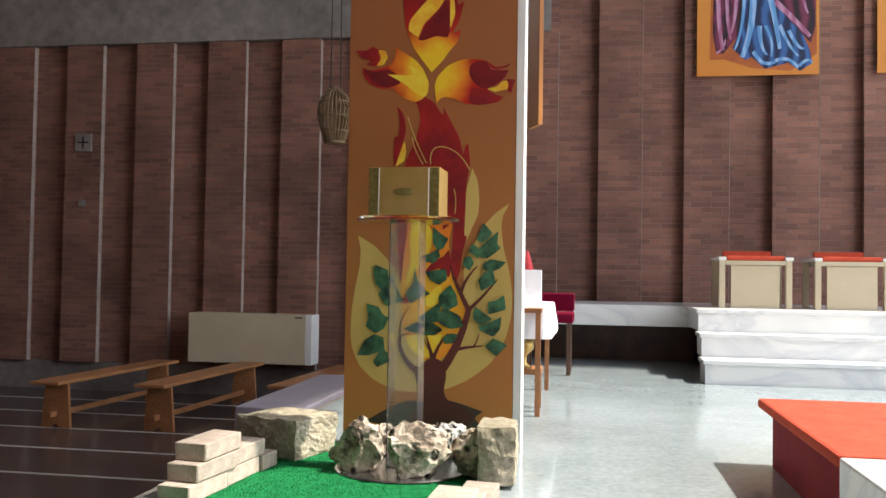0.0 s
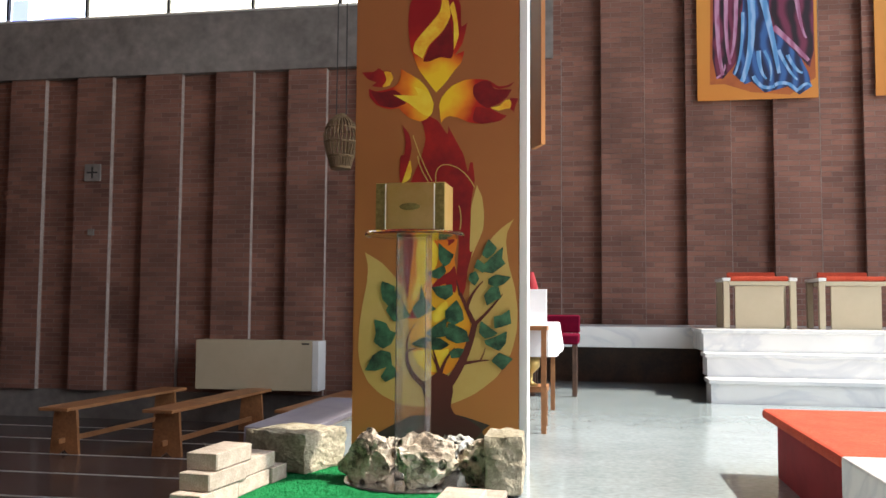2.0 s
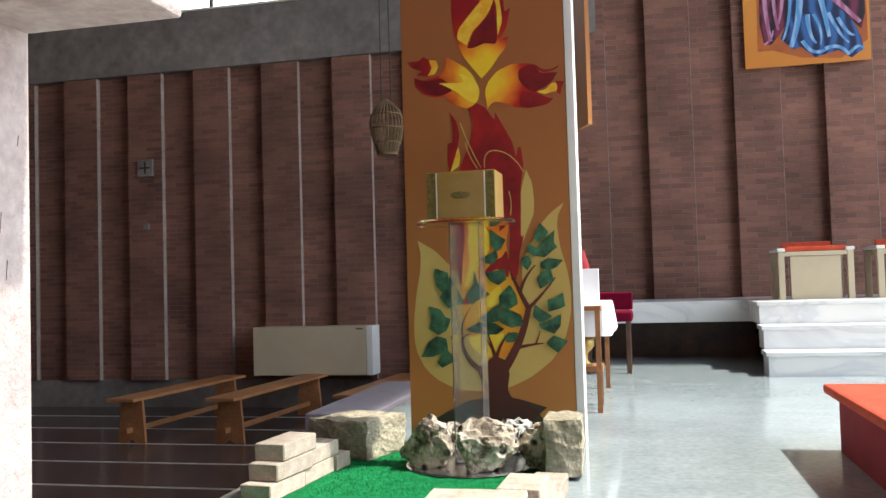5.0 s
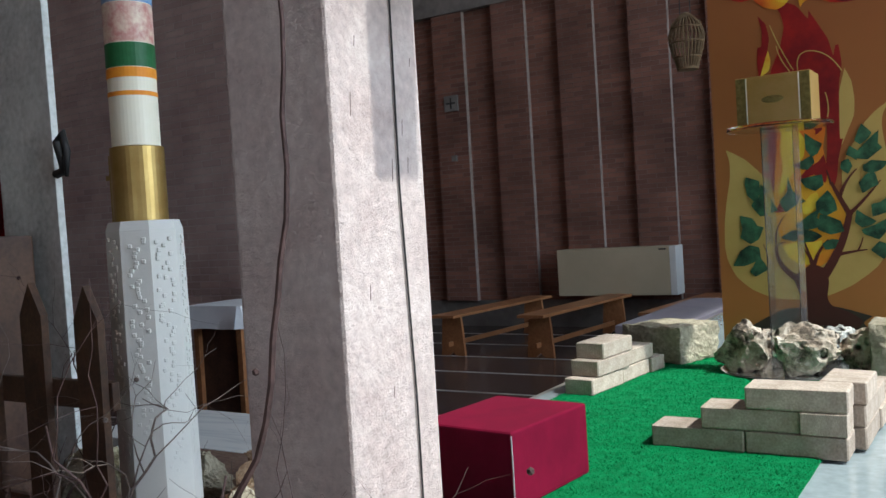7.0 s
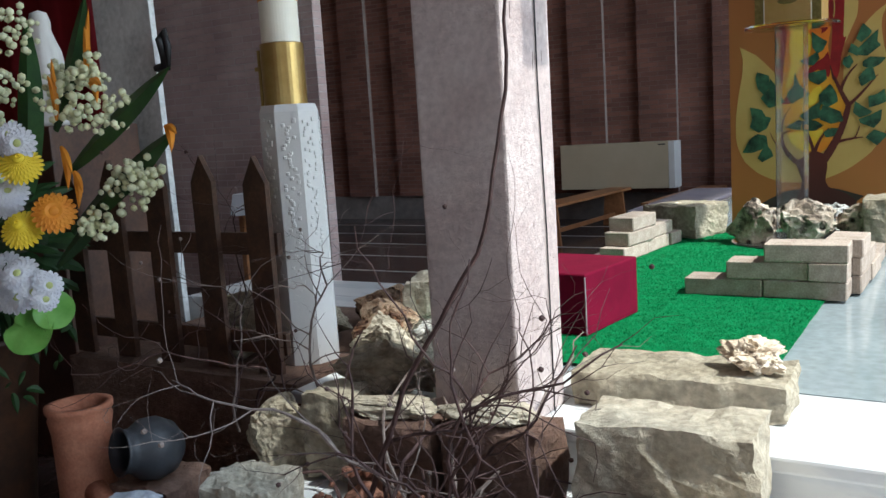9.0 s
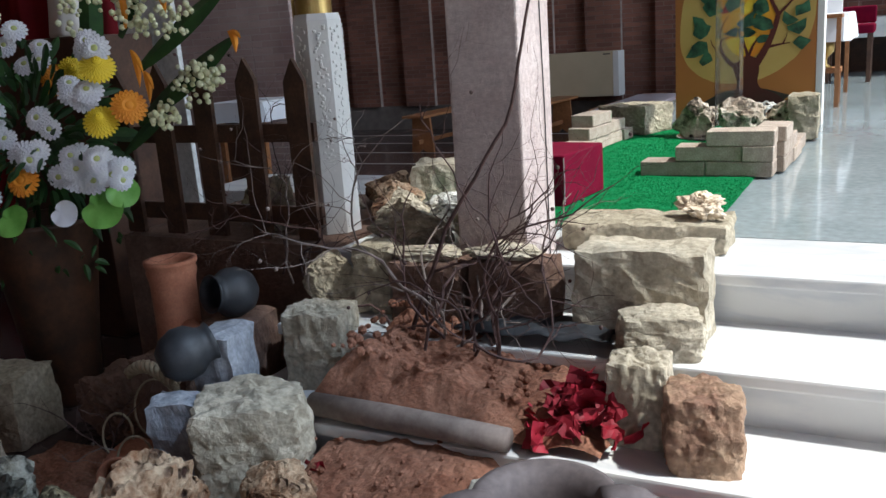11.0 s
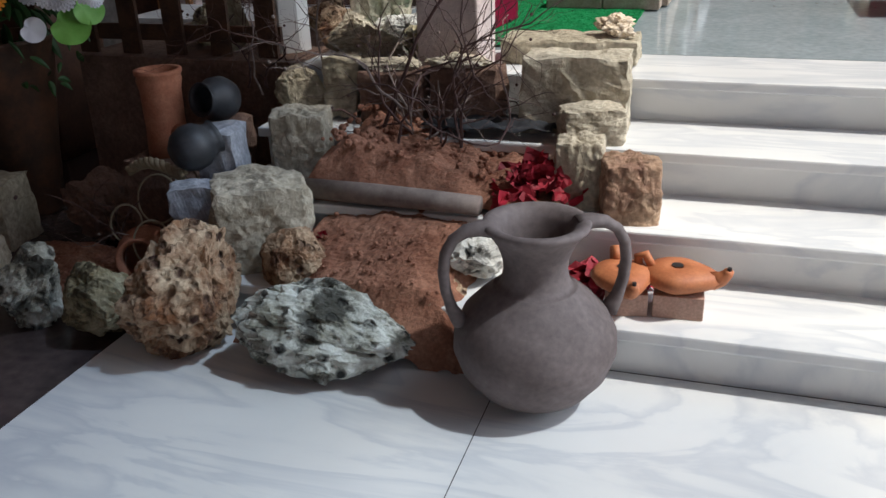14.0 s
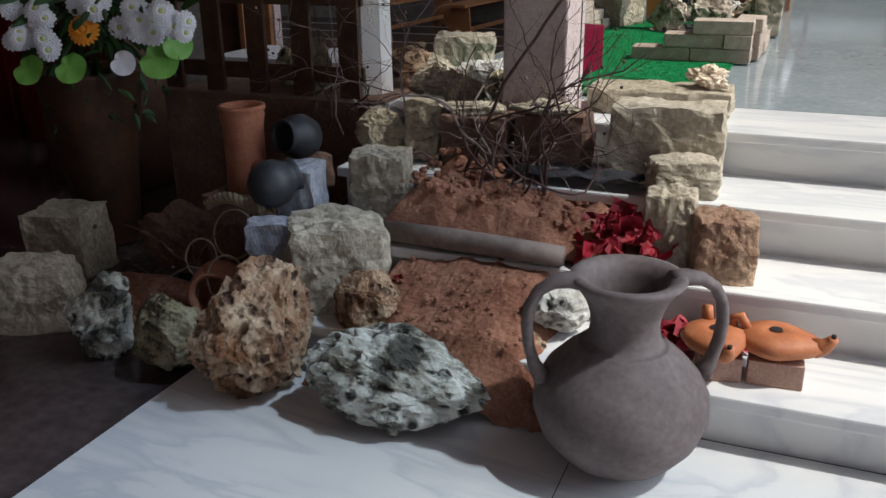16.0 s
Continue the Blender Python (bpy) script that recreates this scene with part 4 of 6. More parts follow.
paint("painted_leaf", leaf_outline([(54.8, 77), (60.5, 75), (65, 72.6), (66.6, 67), (59.7, 65.6), (53.4, 68.6)]), LEAFPAINT, 0.0096)
paint("painted_leaf", leaf_outline([(33.7, 65), (40.6, 68.9), (43.2, 68.4), (42.3, 62.7), (37.5, 63.5)]), LEAFPAINT, 0.0098)
paint("painted_leaf", leaf_outline([(43.2, 68), (50.2, 68.5), (55.6, 64.9), (50.9, 62), (43.9, 62.1)]), LEAFPAINT, 0.0100)
paint("painted_leaf", leaf_outline([(55.4, 60.9), (59.8, 63.1), (63.8, 62.6), (61.4, 57.9), (56.7, 57.5)]), LEAFPAINT, 0.0102)
paint("painted_leaf", leaf_outline([(77.1, 123.4), (81.8, 118.4), (80.3, 115.6), (76.3, 112.5), (73.4, 115)]), LEAFPAINT, 0.0104)
paint("painted_leaf", leaf_outline([(85.2, 119.1), (84.7, 112.5), (86.6, 109.8), (79.5, 104.4), (74.2, 105.3), (74.8, 109.4), (79.4, 114.1)]), LEAFPAINT, 0.0106)
paint("painted_leaf", leaf_outline([(71, 112.4), (74.8, 109.4), (74.2, 104.4), (71.7, 106.2), (69.1, 107.7)]), LEAFPAINT, 0.0108)
paint("painted_leaf", leaf_outline([(66.7, 104.3), (70.1, 105.6), (72.1, 101.6), (69.6, 97.5), (66.1, 100.6)]), LEAFPAINT, 0.0110)
paint("painted_leaf", leaf_outline([(77.1, 101.3), (81.1, 103.8), (89.5, 102.4), (85.8, 98.6), (81.2, 96.7), (77.1, 98.5)]), LEAFPAINT, 0.0112)
paint("painted_leaf", leaf_outline([(78.7, 97), (82.7, 97), (84.1, 90.9), (80.7, 89.3), (76.3, 86.7), (74.7, 92.3)]), LEAFPAINT, 0.0114)
paint("painted_leaf", leaf_outline([(80.2, 80.6), (84.5, 81.6), (88.8, 84.5), (89.8, 77.1), (86.1, 75.5), (80.5, 74.1)]), LEAFPAINT, 0.0116)
paint("painted_leaf", leaf_outline([(73, 78.3), (76.8, 75.3), (82.4, 71.7), (80, 69.8), (75.3, 68.5), (71.9, 71.8)]), LEAFPAINT, 0.0118)
paint("painted_leaf", leaf_outline([(75, 67.5), (81.5, 69.8), (87.4, 72.7), (86.9, 66.3), (83.2, 61.9), (76, 65.1)]), LEAFPAINT, 0.0120)
paint("painted_leaf", leaf_outline([(83.2, 61), (90.7, 57.8), (87.9, 54.6), (84.9, 51.5), (78.9, 56.5)]), LEAFPAINT, 0.0122)

# second board behind
p2 = thing("painted_board", "narrow orange board behind the painted panel", "painting", (PX1 - 0.02, PY + 1.2, 1.95), -66)
part("board", box(0, 0, 0, 0.20, 0.03, 1.8, 0.002), PANEL, p2)
for x in (0.03, 0.17):
    part("cord", tube([(x, 0.015, 1.8), (x, 0.015, CEIL - 1.95)], 0.004, 5), BLACK, p2)

# ---- pedestal with gold casket, and its ring of rocks ----
ped = thing("acrylic_pedestal", "clear acrylic pedestal with a round shelf", "pedestal", (-0.785, 4.45, 0))
part("foot", lathe([(0, 0.013), (0.325, 0.013), (0.335, 0.018), (0.325, 0.024), (0, 0.024)], 48), STEEL, ped, "round polished metal base")
stem = box(-0.075, -0.075, 0.025, 0.075, 0.075, 1.205)
inner = bmesh.ops.create_cube(stem, size=1, matrix=pose(0, 0, 0.615) @ Matrix.Diagonal((0.142, 0.142, 1.17, 1)))
bmesh.ops.reverse_faces(stem, faces=list({f for v in inner["verts"] for f in v.link_faces}))
part("stem", stem, MILKY, ped)
part("shelf", lathe([(0, 1.206), (0.245, 1.206), (0.25, 1.215), (0.245, 1.224), (0, 1.224)], 48), ACRYLIC, ped)
casket = thing("gold_casket", "small gilded casket with a fish emblem", "casket", (-0.785, 4.45, 1.225), -1)
casket.scale = (0.91, 0.91, 0.88)
part("body", box(-0.19, -0.12, 0.0, 0.19, 0.12, 0.27, 0.004), GOLD, casket)
part("door_panel", box(-0.13, -0.128, 0.012, 0.13, -0.1205, 0.258, 0.002), GOLD, casket)
for sx in (-1, 1):
    part("side_strip", box(sx * 0.137, -0.126, 0.005, sx * 0.188, -0.1205, 0.265, 0.001), BRONZE, casket)
    part("frame_line", box(sx * 0.1315, -0.1295, 0.006, sx * 0.1355, -0.1205, 0.264), WAX, casket, "bright edge line")
fish = bmesh.new()
bmesh.ops.create_uvsphere(fish, u_segments=14, v_segments=8, radius=1, matrix=pose(0, -0.130, 0.135) @ Matrix.Diagonal((0.058, 0.004, 0.020, 1)))
box(-0.05, -0.133, 0.13, -0.03, -0.129, 0.14, 0.001, fish)
part("emblem", fish, BRONZE, casket, "small dark bronze fish emblem")
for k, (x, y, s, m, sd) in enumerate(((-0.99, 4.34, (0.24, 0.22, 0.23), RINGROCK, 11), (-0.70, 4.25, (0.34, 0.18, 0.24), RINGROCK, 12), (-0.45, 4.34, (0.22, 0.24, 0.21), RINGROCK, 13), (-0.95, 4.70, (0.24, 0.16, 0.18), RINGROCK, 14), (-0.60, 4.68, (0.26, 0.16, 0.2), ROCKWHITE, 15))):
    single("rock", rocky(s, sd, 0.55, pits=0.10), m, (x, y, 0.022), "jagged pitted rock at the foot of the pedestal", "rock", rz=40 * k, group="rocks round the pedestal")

# ---- brick stacks on the carpet ----
BL, BWD, BH = 0.315, 0.145, 0.073


def brick_mesh():
    bm = box(0, 0, 0, BL, BWD, BH, 0.005, segs=1)
    rnd = random.Random(77)
    for v in bm.verts:
        v.co += Vector((rnd.uniform(-1, 1), rnd.uniform(-1, 1), rnd.uniform(-1, 1))) * 0.0016
    me = bpy.data.meshes.new("brick")
    bm.to_mesh(me)
    bm.free()
    me.materials.append(BRICK)
    return me


BRICKME = brick_mesh()


def stack(at, rz, courses, label):
    """A dry-laid stepped stack: for each course its start and the lengths of its bricks, in brick lengths."""
    st = thing("brick_stack", label, "brick stack", at, rz, "brick stacks")
    rnd = random.Random(int(at[1] * 100))
    for c, (x0, lengths) in enumerate(courses):
        for f in lengths:
            o = new("brick", BRICKME)
            o.parent = st
            o.matrix_basis = pose(x0, rnd.uniform(-0.007, 0.007), c * (BH + 0.002), 0, 0, rnd.uniform(-1.5, 1.5)) @ Matrix.Diagonal((f, 1, 1, 1))
            x0 += BL * f + 0.004
    return st


stack((-1.49, 3.59, 0.012), 84, [(0.0, (1, 1, 0.5)), (0.06, (1, 1)), (0.12, (1,))], "stepped stack of pale bricks on the green carpet")
stack((-0.957, 2.85, 0.012), 0.5, [(0.0, (1, 1)), (0.175, (1, 0.45)), (0.325, (1,))], "low stepped wall of loose pale bricks")
stack((-0.285, 3.005, 0.012), 89, [(0.0, (1, 1, 1)), (0.0, (1, 0.5)), (0.0, (0.75,))], "low stepped wall of loose pale bricks along the carpet edge")
single("tuff_block", block((0.40, 0.36, 0.20), 3), TUFF, (-1.47, 4.70, 0.012), "rough yellow tuff block on the carpet", "stone block", rz=-20)
single("tuff_block", block((0.17, 0.26, 0.27), 4), TUFF, (-0.315, 4.30, 0.012), "rough yellow tuff block beside the panel", "stone block", rz=2)

cube = thing("velvet_box", "low box covered in crimson velvet", "covered box", (-1.225, 2.27, 0.012), -6)
part("cover", box(-0.172, -0.215, 0, 0.172, 0.215, 0.225, 0.010, segs=3), VELVET, cube)
part("seam", tube([(0.172, -0.2165, 0.01), (0.173, -0.2165, 0.12), (0.172, -0.2165, 0.215)], 0.0025, 6), LILAC, cube, "pale frayed seam down one corner")

# ---- benches, heater, cloth ----


def bench(at, rz, length):
    b = thing("bench", "varnished pine bench with splayed plank legs", "bench", at, rz, "benches in the nave")
    part("seat", box(-0.17, 0, 0.47, 0.17, length, 0.505, 0.006), WOOD, b)
    for y in (0.20, length - 0.24):
        bm = bmesh.new()
        v = [bm.verts.new(p) for yy in (y, y + 0.04) for p in ((-0.13, yy, 0.469), (0.13, yy, 0.469), (0.17, yy, 0), (0.06, yy, 0), (0, yy, 0.05), (-0.06, yy, 0), (-0.17, yy, 0))]
        bm.faces.new(v[:7])
        bm.faces.new(v[7:][::-1])
        for k in range(7):
            bm.faces.new((v[k], v[7 + k], v[7 + (k + 1) % 7], v[(k + 1) % 7]))
        bmesh.ops.recalc_face_normals(bm, faces=bm.faces)
        part("leg", bm, WOOD, b)
    part("stretcher", box(-0.015, 0.1, 0.12, 0.015, length - 0.12, 0.175, 0.004), WOOD, b)
    return b


bench((-5.41, 8.47, FLOOR), -3, 2.42)
bench((-4.29, 8.54, FLOOR), -3, 2.45)
bench((-2.97, 8.80, FLOOR), -3, 2.2)
heater = thing("wall_heater", "cream fan heater fixed to the brick wall", "heater", (0, 0, 0))
part("cabinet", box(-5.05, WALL_Y - 0.42, -0.24, -3.462, WALL_Y - 0.106, 0.40, 0.008), CREAM, heater)
part("side_cap", box(-3.46, WALL_Y - 0.42, -0.24, -3.375, WALL_Y - 0.106, 0.40, 0.008), PLASTER, heater)
part("badge", box(-3.60, WALL_Y - 0.424, 0.355, -3.50, WALL_Y - 0.4205, 0.372), BLACK, heater)


def cloth(x0, y0, x1, y1, top, drop, seed, material, parent, wave=0.02):
    """A cloth over a table: flat top with a wavy falling edge."""
    bm = bmesh.new()
    n = 40
    rings = []
    for lev, (grow, z) in enumerate(((0, top), (0.012, top - 0.006), (0.02, top - drop * 0.35), (0.03, top - drop * 0.7), (0.035, top - drop))):
        ring = []
        for k in range(4 * n):
            s, f = divmod(k, n)
            f /= n
            x, y = ((x0 + (x1 - x0) * f, y0), (x1, y0 + (y1 - y0) * f), (x1 - (x1 - x0) * f, y1), (x0, y1 - (y1 - y0) * f))[s]
            nx, ny = ((0, -1), (1, 0), (0, 1), (-1, 0))[s]
            w = grow + (wave * (lev - 1) / 3 * (0.5 + noise.noise(Vector((x * 6, y * 6, seed)))) if lev > 1 else 0)
            zz = z + (0.03 * noise.noise(Vector((x * 4, y * 4, seed + 3))) if lev == 4 else 0)
            ring.append(bm.verts.new((x + nx * w, y + ny * w, zz)))
        rings.append(ring)
    for a, b in zip(rings, rings[1:]):
        for k in range(4 * n):
            bm.faces.new((a[k], a[(k + 1) % (4 * n)], b[(k + 1) % (4 * n)], b[k]))
    bm.faces.new(rings[0])
    return part("cloth", bm, material, parent)


lt = thing("covered_table", "low table under a lilac cloth", "table", (0, 0, 0))
part("tabletop", box(-2.33, 6.12, -0.03, -1.87, 8.1, 0.0), WOOD, lt)
for x in (-2.30, -1.94):
    for y in (6.17, 8.0):
        part("leg", box(x, y, FLOOR, x + 0.05, y + 0.05, -0.031), WOOD, lt)
cloth(-2.34, 6.11, -1.86, 8.11, 0.005, 0.45, 4, LILAC, lt)
wt = thing("side_table", "small table under a white cloth", "table", (-5.05, 4.9, 0))
part("tabletop", box(-0.27, -0.25, 0.29, 0.27, 0.25, 0.32), WOOD, wt)
part("front_panel", box(-0.22, -0.20, FLOOR + 0.1, 0.22, -0.18, 0.27), DARKWOOD, wt)
for x in (-0.26, 0.21):
    for y in (-0.24, 0.19):
        part("leg", box(x, y, FLOOR, x + 0.05, y + 0.05, 0.289), WOOD, wt)
cloth(-0.28, -0.26, 0.28, 0.26, 0.325, 0.18, 9, LINEN, wt)

for x, z, sz in ((-6.80, 2.69, 0.12), (-6.80, 1.855, 0.045)):
    pl = thing("wall_plaque", "small pale plaque with a cross on the brick wall", "plaque", (x, WALL_Y - 0.1005, z), 0, "wall plaques")
    part("plate", box(-sz, -0.03, -sz, sz, 0, sz, 0.004), CONCRETE, pl)
    if sz > 0.1:
        part("cross", box(-0.012, -0.036, -0.08, 0.012, -0.0305, 0.08), BLACK, pl)
        part("cross", box(-0.08, -0.037, -0.012, 0.08, -0.0305, 0.012), BLACK, pl)

# hanging wicker lantern
bas = thing("hanging_basket", "open wicker lantern hanging on cords", "basket", (-2.35, 8.4, 2.2))
part("bottom", lathe([(0, 0), (0.10, 0), (0.105, 0.02), (0, 0.02)], 24), WICKER, bas)
for z, rr in ((0.12, 0.128), (0.26, 0.164), (0.40, 0.15)):
    part("hoop", tube([(rr * math.cos(2 * math.pi * i / 24), rr * math.sin(2 * math.pi * i / 24), z) for i in range(25)], 0.009, 5), WICKER, bas)
for k in range(26):
    a = 2 * math.pi * k / 26
    part("cane", tube([(r * math.cos(a), r * math.sin(a), z) for r, z in ((0.095, 0.02), (0.15, 0.2), (0.17, 0.33), (0.13, 0.45), (0.06, 0.52))], 0.008, 5), WICKER, bas)
part("cap", lathe([(0, 0.56), (0.05, 0.54), (0.08, 0.5), (0, 0.5)], 20), WICKER, bas)
for sx in (-0.05, 0.05):
    part("cord", tube([(sx, 0, 0.52), (sx * 0.3, 0, 7.995)], 0.006, 5), BLACK, bas)

# ---- dais chairs ----


def dais_chair(at):
    c = thing("armchair", "square white wooden armchair with a red cushion", "chair", at, 0, "armchairs on the dais")
    for x in (-0.36, 0.30):
        for y in (0, 0.5):
            part("leg", box(x, y, 0, x + 0.06, y + 0.06, 0.49, 0.004), CREAM, c)
        part("armrest", box(x - 0.01, -0.01, 0.491, x + 0.07, 0.57, 0.525, 0.006), PLASTER, c)
    part("front_panel", box(-0.24, 0.02, 0.0, 0.24, 0.05, 0.44), CREAM, c)
    part("seat", box(-0.298, 0.0, 0.445, 0.298, 0.5, 0.488, 0.004), CREAM, c)
    part("cushion", box(-0.29, 0.01, 0.489, 0.29, 0.48, 0.54, 0.02, segs=3), REDCARPET, c, "red seat cushion")
    part("backrest", box(-0.25, 0.51, 0.49, 0.25, 0.55, 0.60, 0.006), REDCARPET, c)
    return c


first = dais_chair((1.79, 9.64, 0.652))
copy_thing(first, pose(2.73, 9.64, 0.652))

# banners on the wall
BANNER = gradient("banner_orange", (0.50, 0.17, 0.02), (0.55, 0.24, 0.04), 3.4, 5.5)
def folds(name, dark, mid, light, scale):
    """Painted drapery: wavy bands from dark to light."""
    m = mat(name, mid, 0.6)
    t = m.node_tree
    co = t.nodes["Texture Coordinate"]
    w = t.nodes.new("ShaderNodeTexWave")
    w.inputs["Scale"].default_value, w.inputs["Distortion"].default_value, w.inputs["Detail"].default_value, w.inputs["Detail Scale"].default_value = scale, 7.0, 2.0, 0.8
    t.links.new(co.outputs["Object"], w.inputs["Vector"])
    r = t.nodes.new("ShaderNodeValToRGB")
    e = r.color_ramp.elements
    e[0].position, e[0].color = 0.15, (*dark, 1)
    e[1].position, e[1].color = 0.9, (*light, 1)
    e.new(0.5).color = (*mid, 1)
    t.links.new(w.outputs["Fac"], r.inputs["Fac"])
    t.links.new(r.outputs["Color"], t.nodes["Principled BSDF"].inputs["Base Color"])
    return m


BLUEPAINT = folds("blue_robe_paint", (0.006, 0.012, 0.05), (0.012, 0.035, 0.12), (0.03, 0.10, 0.28), 2.2)
PLUM = folds("plum_robe_paint", (0.012, 0.002, 0.008), (0.06, 0.006, 0.022), (0.14, 0.018, 0.05), 2.0)
BLUELIGHT = folds("blue_fold_paint", (0.09, 0.24, 0.48), (0.13, 0.30, 0.54), (0.24, 0.38, 0.60), 3.0)
PLUMLIGHT = folds("plum_fold_paint", (0.28, 0.09, 0.17), (0.34, 0.14, 0.24), (0.42, 0.21, 0.32), 3.0)
BANNERSHADE = mat("banner_shade_paint", (0.26, 0.055, 0.018), 0.7, c2=(0.40, 0.11, 0.02), scale=2.5)


def banner(x0, x1, z0):
    b = thing("banner", "orange cloth banner with painted blue and plum drapery", "banner", (0, WALL_Y - 0.16, 0), 0, "banners on the wall")
    part("cloth", box(x0, 0, z0, x1, 0.012, z0 + 2.6, 0.002), BANNER, b)
    k = (x1 - x0) / 635

    def stroke(name, pts, widths, material, depth):
        c = [(x0 + (u - 113) * k, z0 + (390 - v) * k) for u, v in pts]
        part(name, ribbon(*c, widths[0] * k, widths[1] * k, 16), material, b).location = (0, -depth, 0)

    def area(name, pts, material, depth):
        part(name, shape([(x0 + (u - 113) * k, z0 + (390 - v) * k) for u, v in pts], depth), material, b)

    area("shadow", [(180, 300), (190, -300), (730, -300), (735, 280), (600, 370), (400, 350), (260, 300)], BANNERSHADE, 0.001)
    area("drapery", [(195, 150), (205, -300), (380, -300), (340, 150), (300, 210), (250, 270), (215, 265)], PLUM, 0.002)
    area("drapery", [(300, 240), (345, 120), (370, -300), (560, -300), (640, 120), (700, 260), (712, 330), (650, 372), (590, 325), (470, 355), (400, 290), (365, 305)], BLUEPAINT, 0.0026)
    area("drapery", [(500, -20), (500, -300), (730, -300), (728, 130), (705, 222)], PLUM, 0.0034)
    for i, (p, q, e, w) in enumerate((((225, -250), (215, 80), (250, 250), (14, 9)), ((275, -250), (260, 60), (290, 190), (12, 7)), ((325, -250), (330, 40), (290, 160), (13, 6)), ((520, -10), (620, 90), (700, 185), (16, 10)), ((640, -200), (660, 10), (690, 60), (13, 4)), ((215, 265), (262, 240), (262, 190), (6, 4)))):
        stroke("fold", (p, q, e), w, PLUMLIGHT, 0.0042 + 0.0002 * i)
    for i, (p, q, e, w) in enumerate((((400, -250), (430, 100), (350, 290), (22, 12)), ((360, -100), (360, 150), (310, 250), (9, 5)), ((450, -250), (520, 60), (545, 250), (20, 9)), ((440, 120), (440, 240), (480, 280), (13, 5)), ((470, 120), (520, 220), (500, 290), (8, 4)), ((545, 120), (590, 240), (640, 290), (10, 5)), ((590, 150), (640, 260), (670, 250), (10, 5)), ((410, 260), (450, 350), (520, 320), (11, 8)), ((520, 315), (590, 280), (640, 355), (10, 8)), ((645, 345), (690, 290), (712, 330), (9, 5)))):
        stroke("fold", (p, q, e), w, BLUELIGHT, 0.0056 + 0.0002 * i)
    return b


banner(1.38, 2.80, 3.42)
banner(3.45, 4.85, 3.42)

# credence table and chair beside the panel
ct = thing("credence_table", "narrow table with a white cloth", "table", (0, 0, 0))
part("tabletop", box(-0.95, 6.2, 0.70, -0.22, 7.7, 0.73), WOOD, ct)
for x in (-0.9, -0.262):
    for y in (6.22, 7.6):
        part("leg", box(x, y, 0, x + 0.035, y + 0.035, 0.699), WOOD, ct)
cloth(-0.97, 6.45, -0.20, 7.72, 0.735, 0.22, 7, LINEN, ct)
part_ch = thing("upholstered_chair", "dark wooden chair with a crimson seat", "chair", (-0.29, 8.95, 0), 0)
for x in (-0.22, 0.18):
    for y in (-0.22, 0.18):
        part("leg", box(x, y, 0, x + 0.045, y + 0.045, 0.5, 0.005), DARKWOOD, part_ch)
part("seat", box(-0.25, -0.25, 0.501, 0.25, 0.25, 0.60, 0.03, segs=3), VELVET, part_ch)
part("backrest", box(-0.25, 0.2, 0.601, 0.25, 0.26, 0.78, 0.02, segs=3), VELVET, part_ch)
single("red_cone", lathe([(0, 0), (0.10, 0), (0.09, 0.1), (0.05, 0.3), (0.015, 0.42), (0, 0.42)], 20), REDCLOTH, (-0.42, 7.6, 0.736), "folded crimson cloth standing on the white table", "cloth", smooth=True)
single("paper_stand", box(-0.1, -0.02, 0, 0.1, 0.02, 0.26, 0.003), LINEN, (-0.36, 6.95, 0.736), "white card standing on the white table", "card")
single("gilt_cup", lathe([(0, 0), (0.06, 0), (0.02, 0.03), (0.02, 0.08), (0.07, 0.13), (0.075, 0.2), (0.068, 0.2), (0.06, 0.13), (0, 0.1)], 20), BRASS, (-0.36, 6.55, 0.3), "gilt vessel on a low stool", "vessel", smooth=True)
stool = thing("low_stool", "low dark stool under the gilt vessel", "stool", (-0.36, 6.55, 0))
part("seat", box(-0.13, -0.13, 0.26, 0.13, 0.13, 0.299), WOOD, stool)
for sx in (-1, 1):
    for sy in (-1, 1):
        part("leg", box(sx * 0.09, sy * 0.09, 0, sx * 0.12, sy * 0.12, 0.259), WOOD, stool)

# red covered platform and white marble block
rp = thing("altar_platform", "low altar platform covered in red carpet", "platform", (0, 0, 0))
part("base", box(1.02, 3.60, 0, 4.6, 4.96, 0.29), REDCLOTH, rp)
part("top", box(0.955, 3.56, 0.291, 4.7, 5.02, 0.34, 0.018), REDCARPET, rp)
single("marble_block", box(0, 0, 0, 1.6, 0.62, 0.36, 0.01), MARBLE, (0.922, 2.80, 0), "white marble block before the red platform", "marble block")

# ---- rough cross and easter candle ----
cross = thing("wooden_post", "rough whitewashed square timber post with a bracket", "post", (-0.876, 1.09, 0.001), 0)
part("upright", box(-0.25, 0, 0, 0, 0.28, 2.6, 0.008), LIMEWOOD, cross)
part("bracket", box(0.0008, 0.13, 1.325, 0.275, 0.275, 1.55, 0.008), LIMEWOOD, cross)
part("cable", tube([(0.004, 0.20, 0.0), (0.004, 0.20, 0.5), (0.004, 0.185, 0.9), (0.004, 0.19, 1.33)], 0.0022, 5), BLACK, cross, "thin black cable")
for k in range(10):
    rnd = random.Random(k)
    y, z = rnd.uniform(0.02, 0.26), rnd.uniform(0.1, 1.2)
    part("crack", tube([(0.0, y, z), (0.0, y + 0.003, z + rnd.uniform(0.015, 0.05))], 0.0008, 4), BARK, cross)

post = thing("carved_post", "white carved octagonal stone candle stand", "candle stand", (-1.93, 1.53, -0.003), 12)
part("shaft", lathe([(0, 0), (0.112, 0), (0.111, 0.05), (0.104, 0.87), (0.096, 0.895), (0, 0.895)], 8), PLASTER, post)
rnd = random.Random(21)
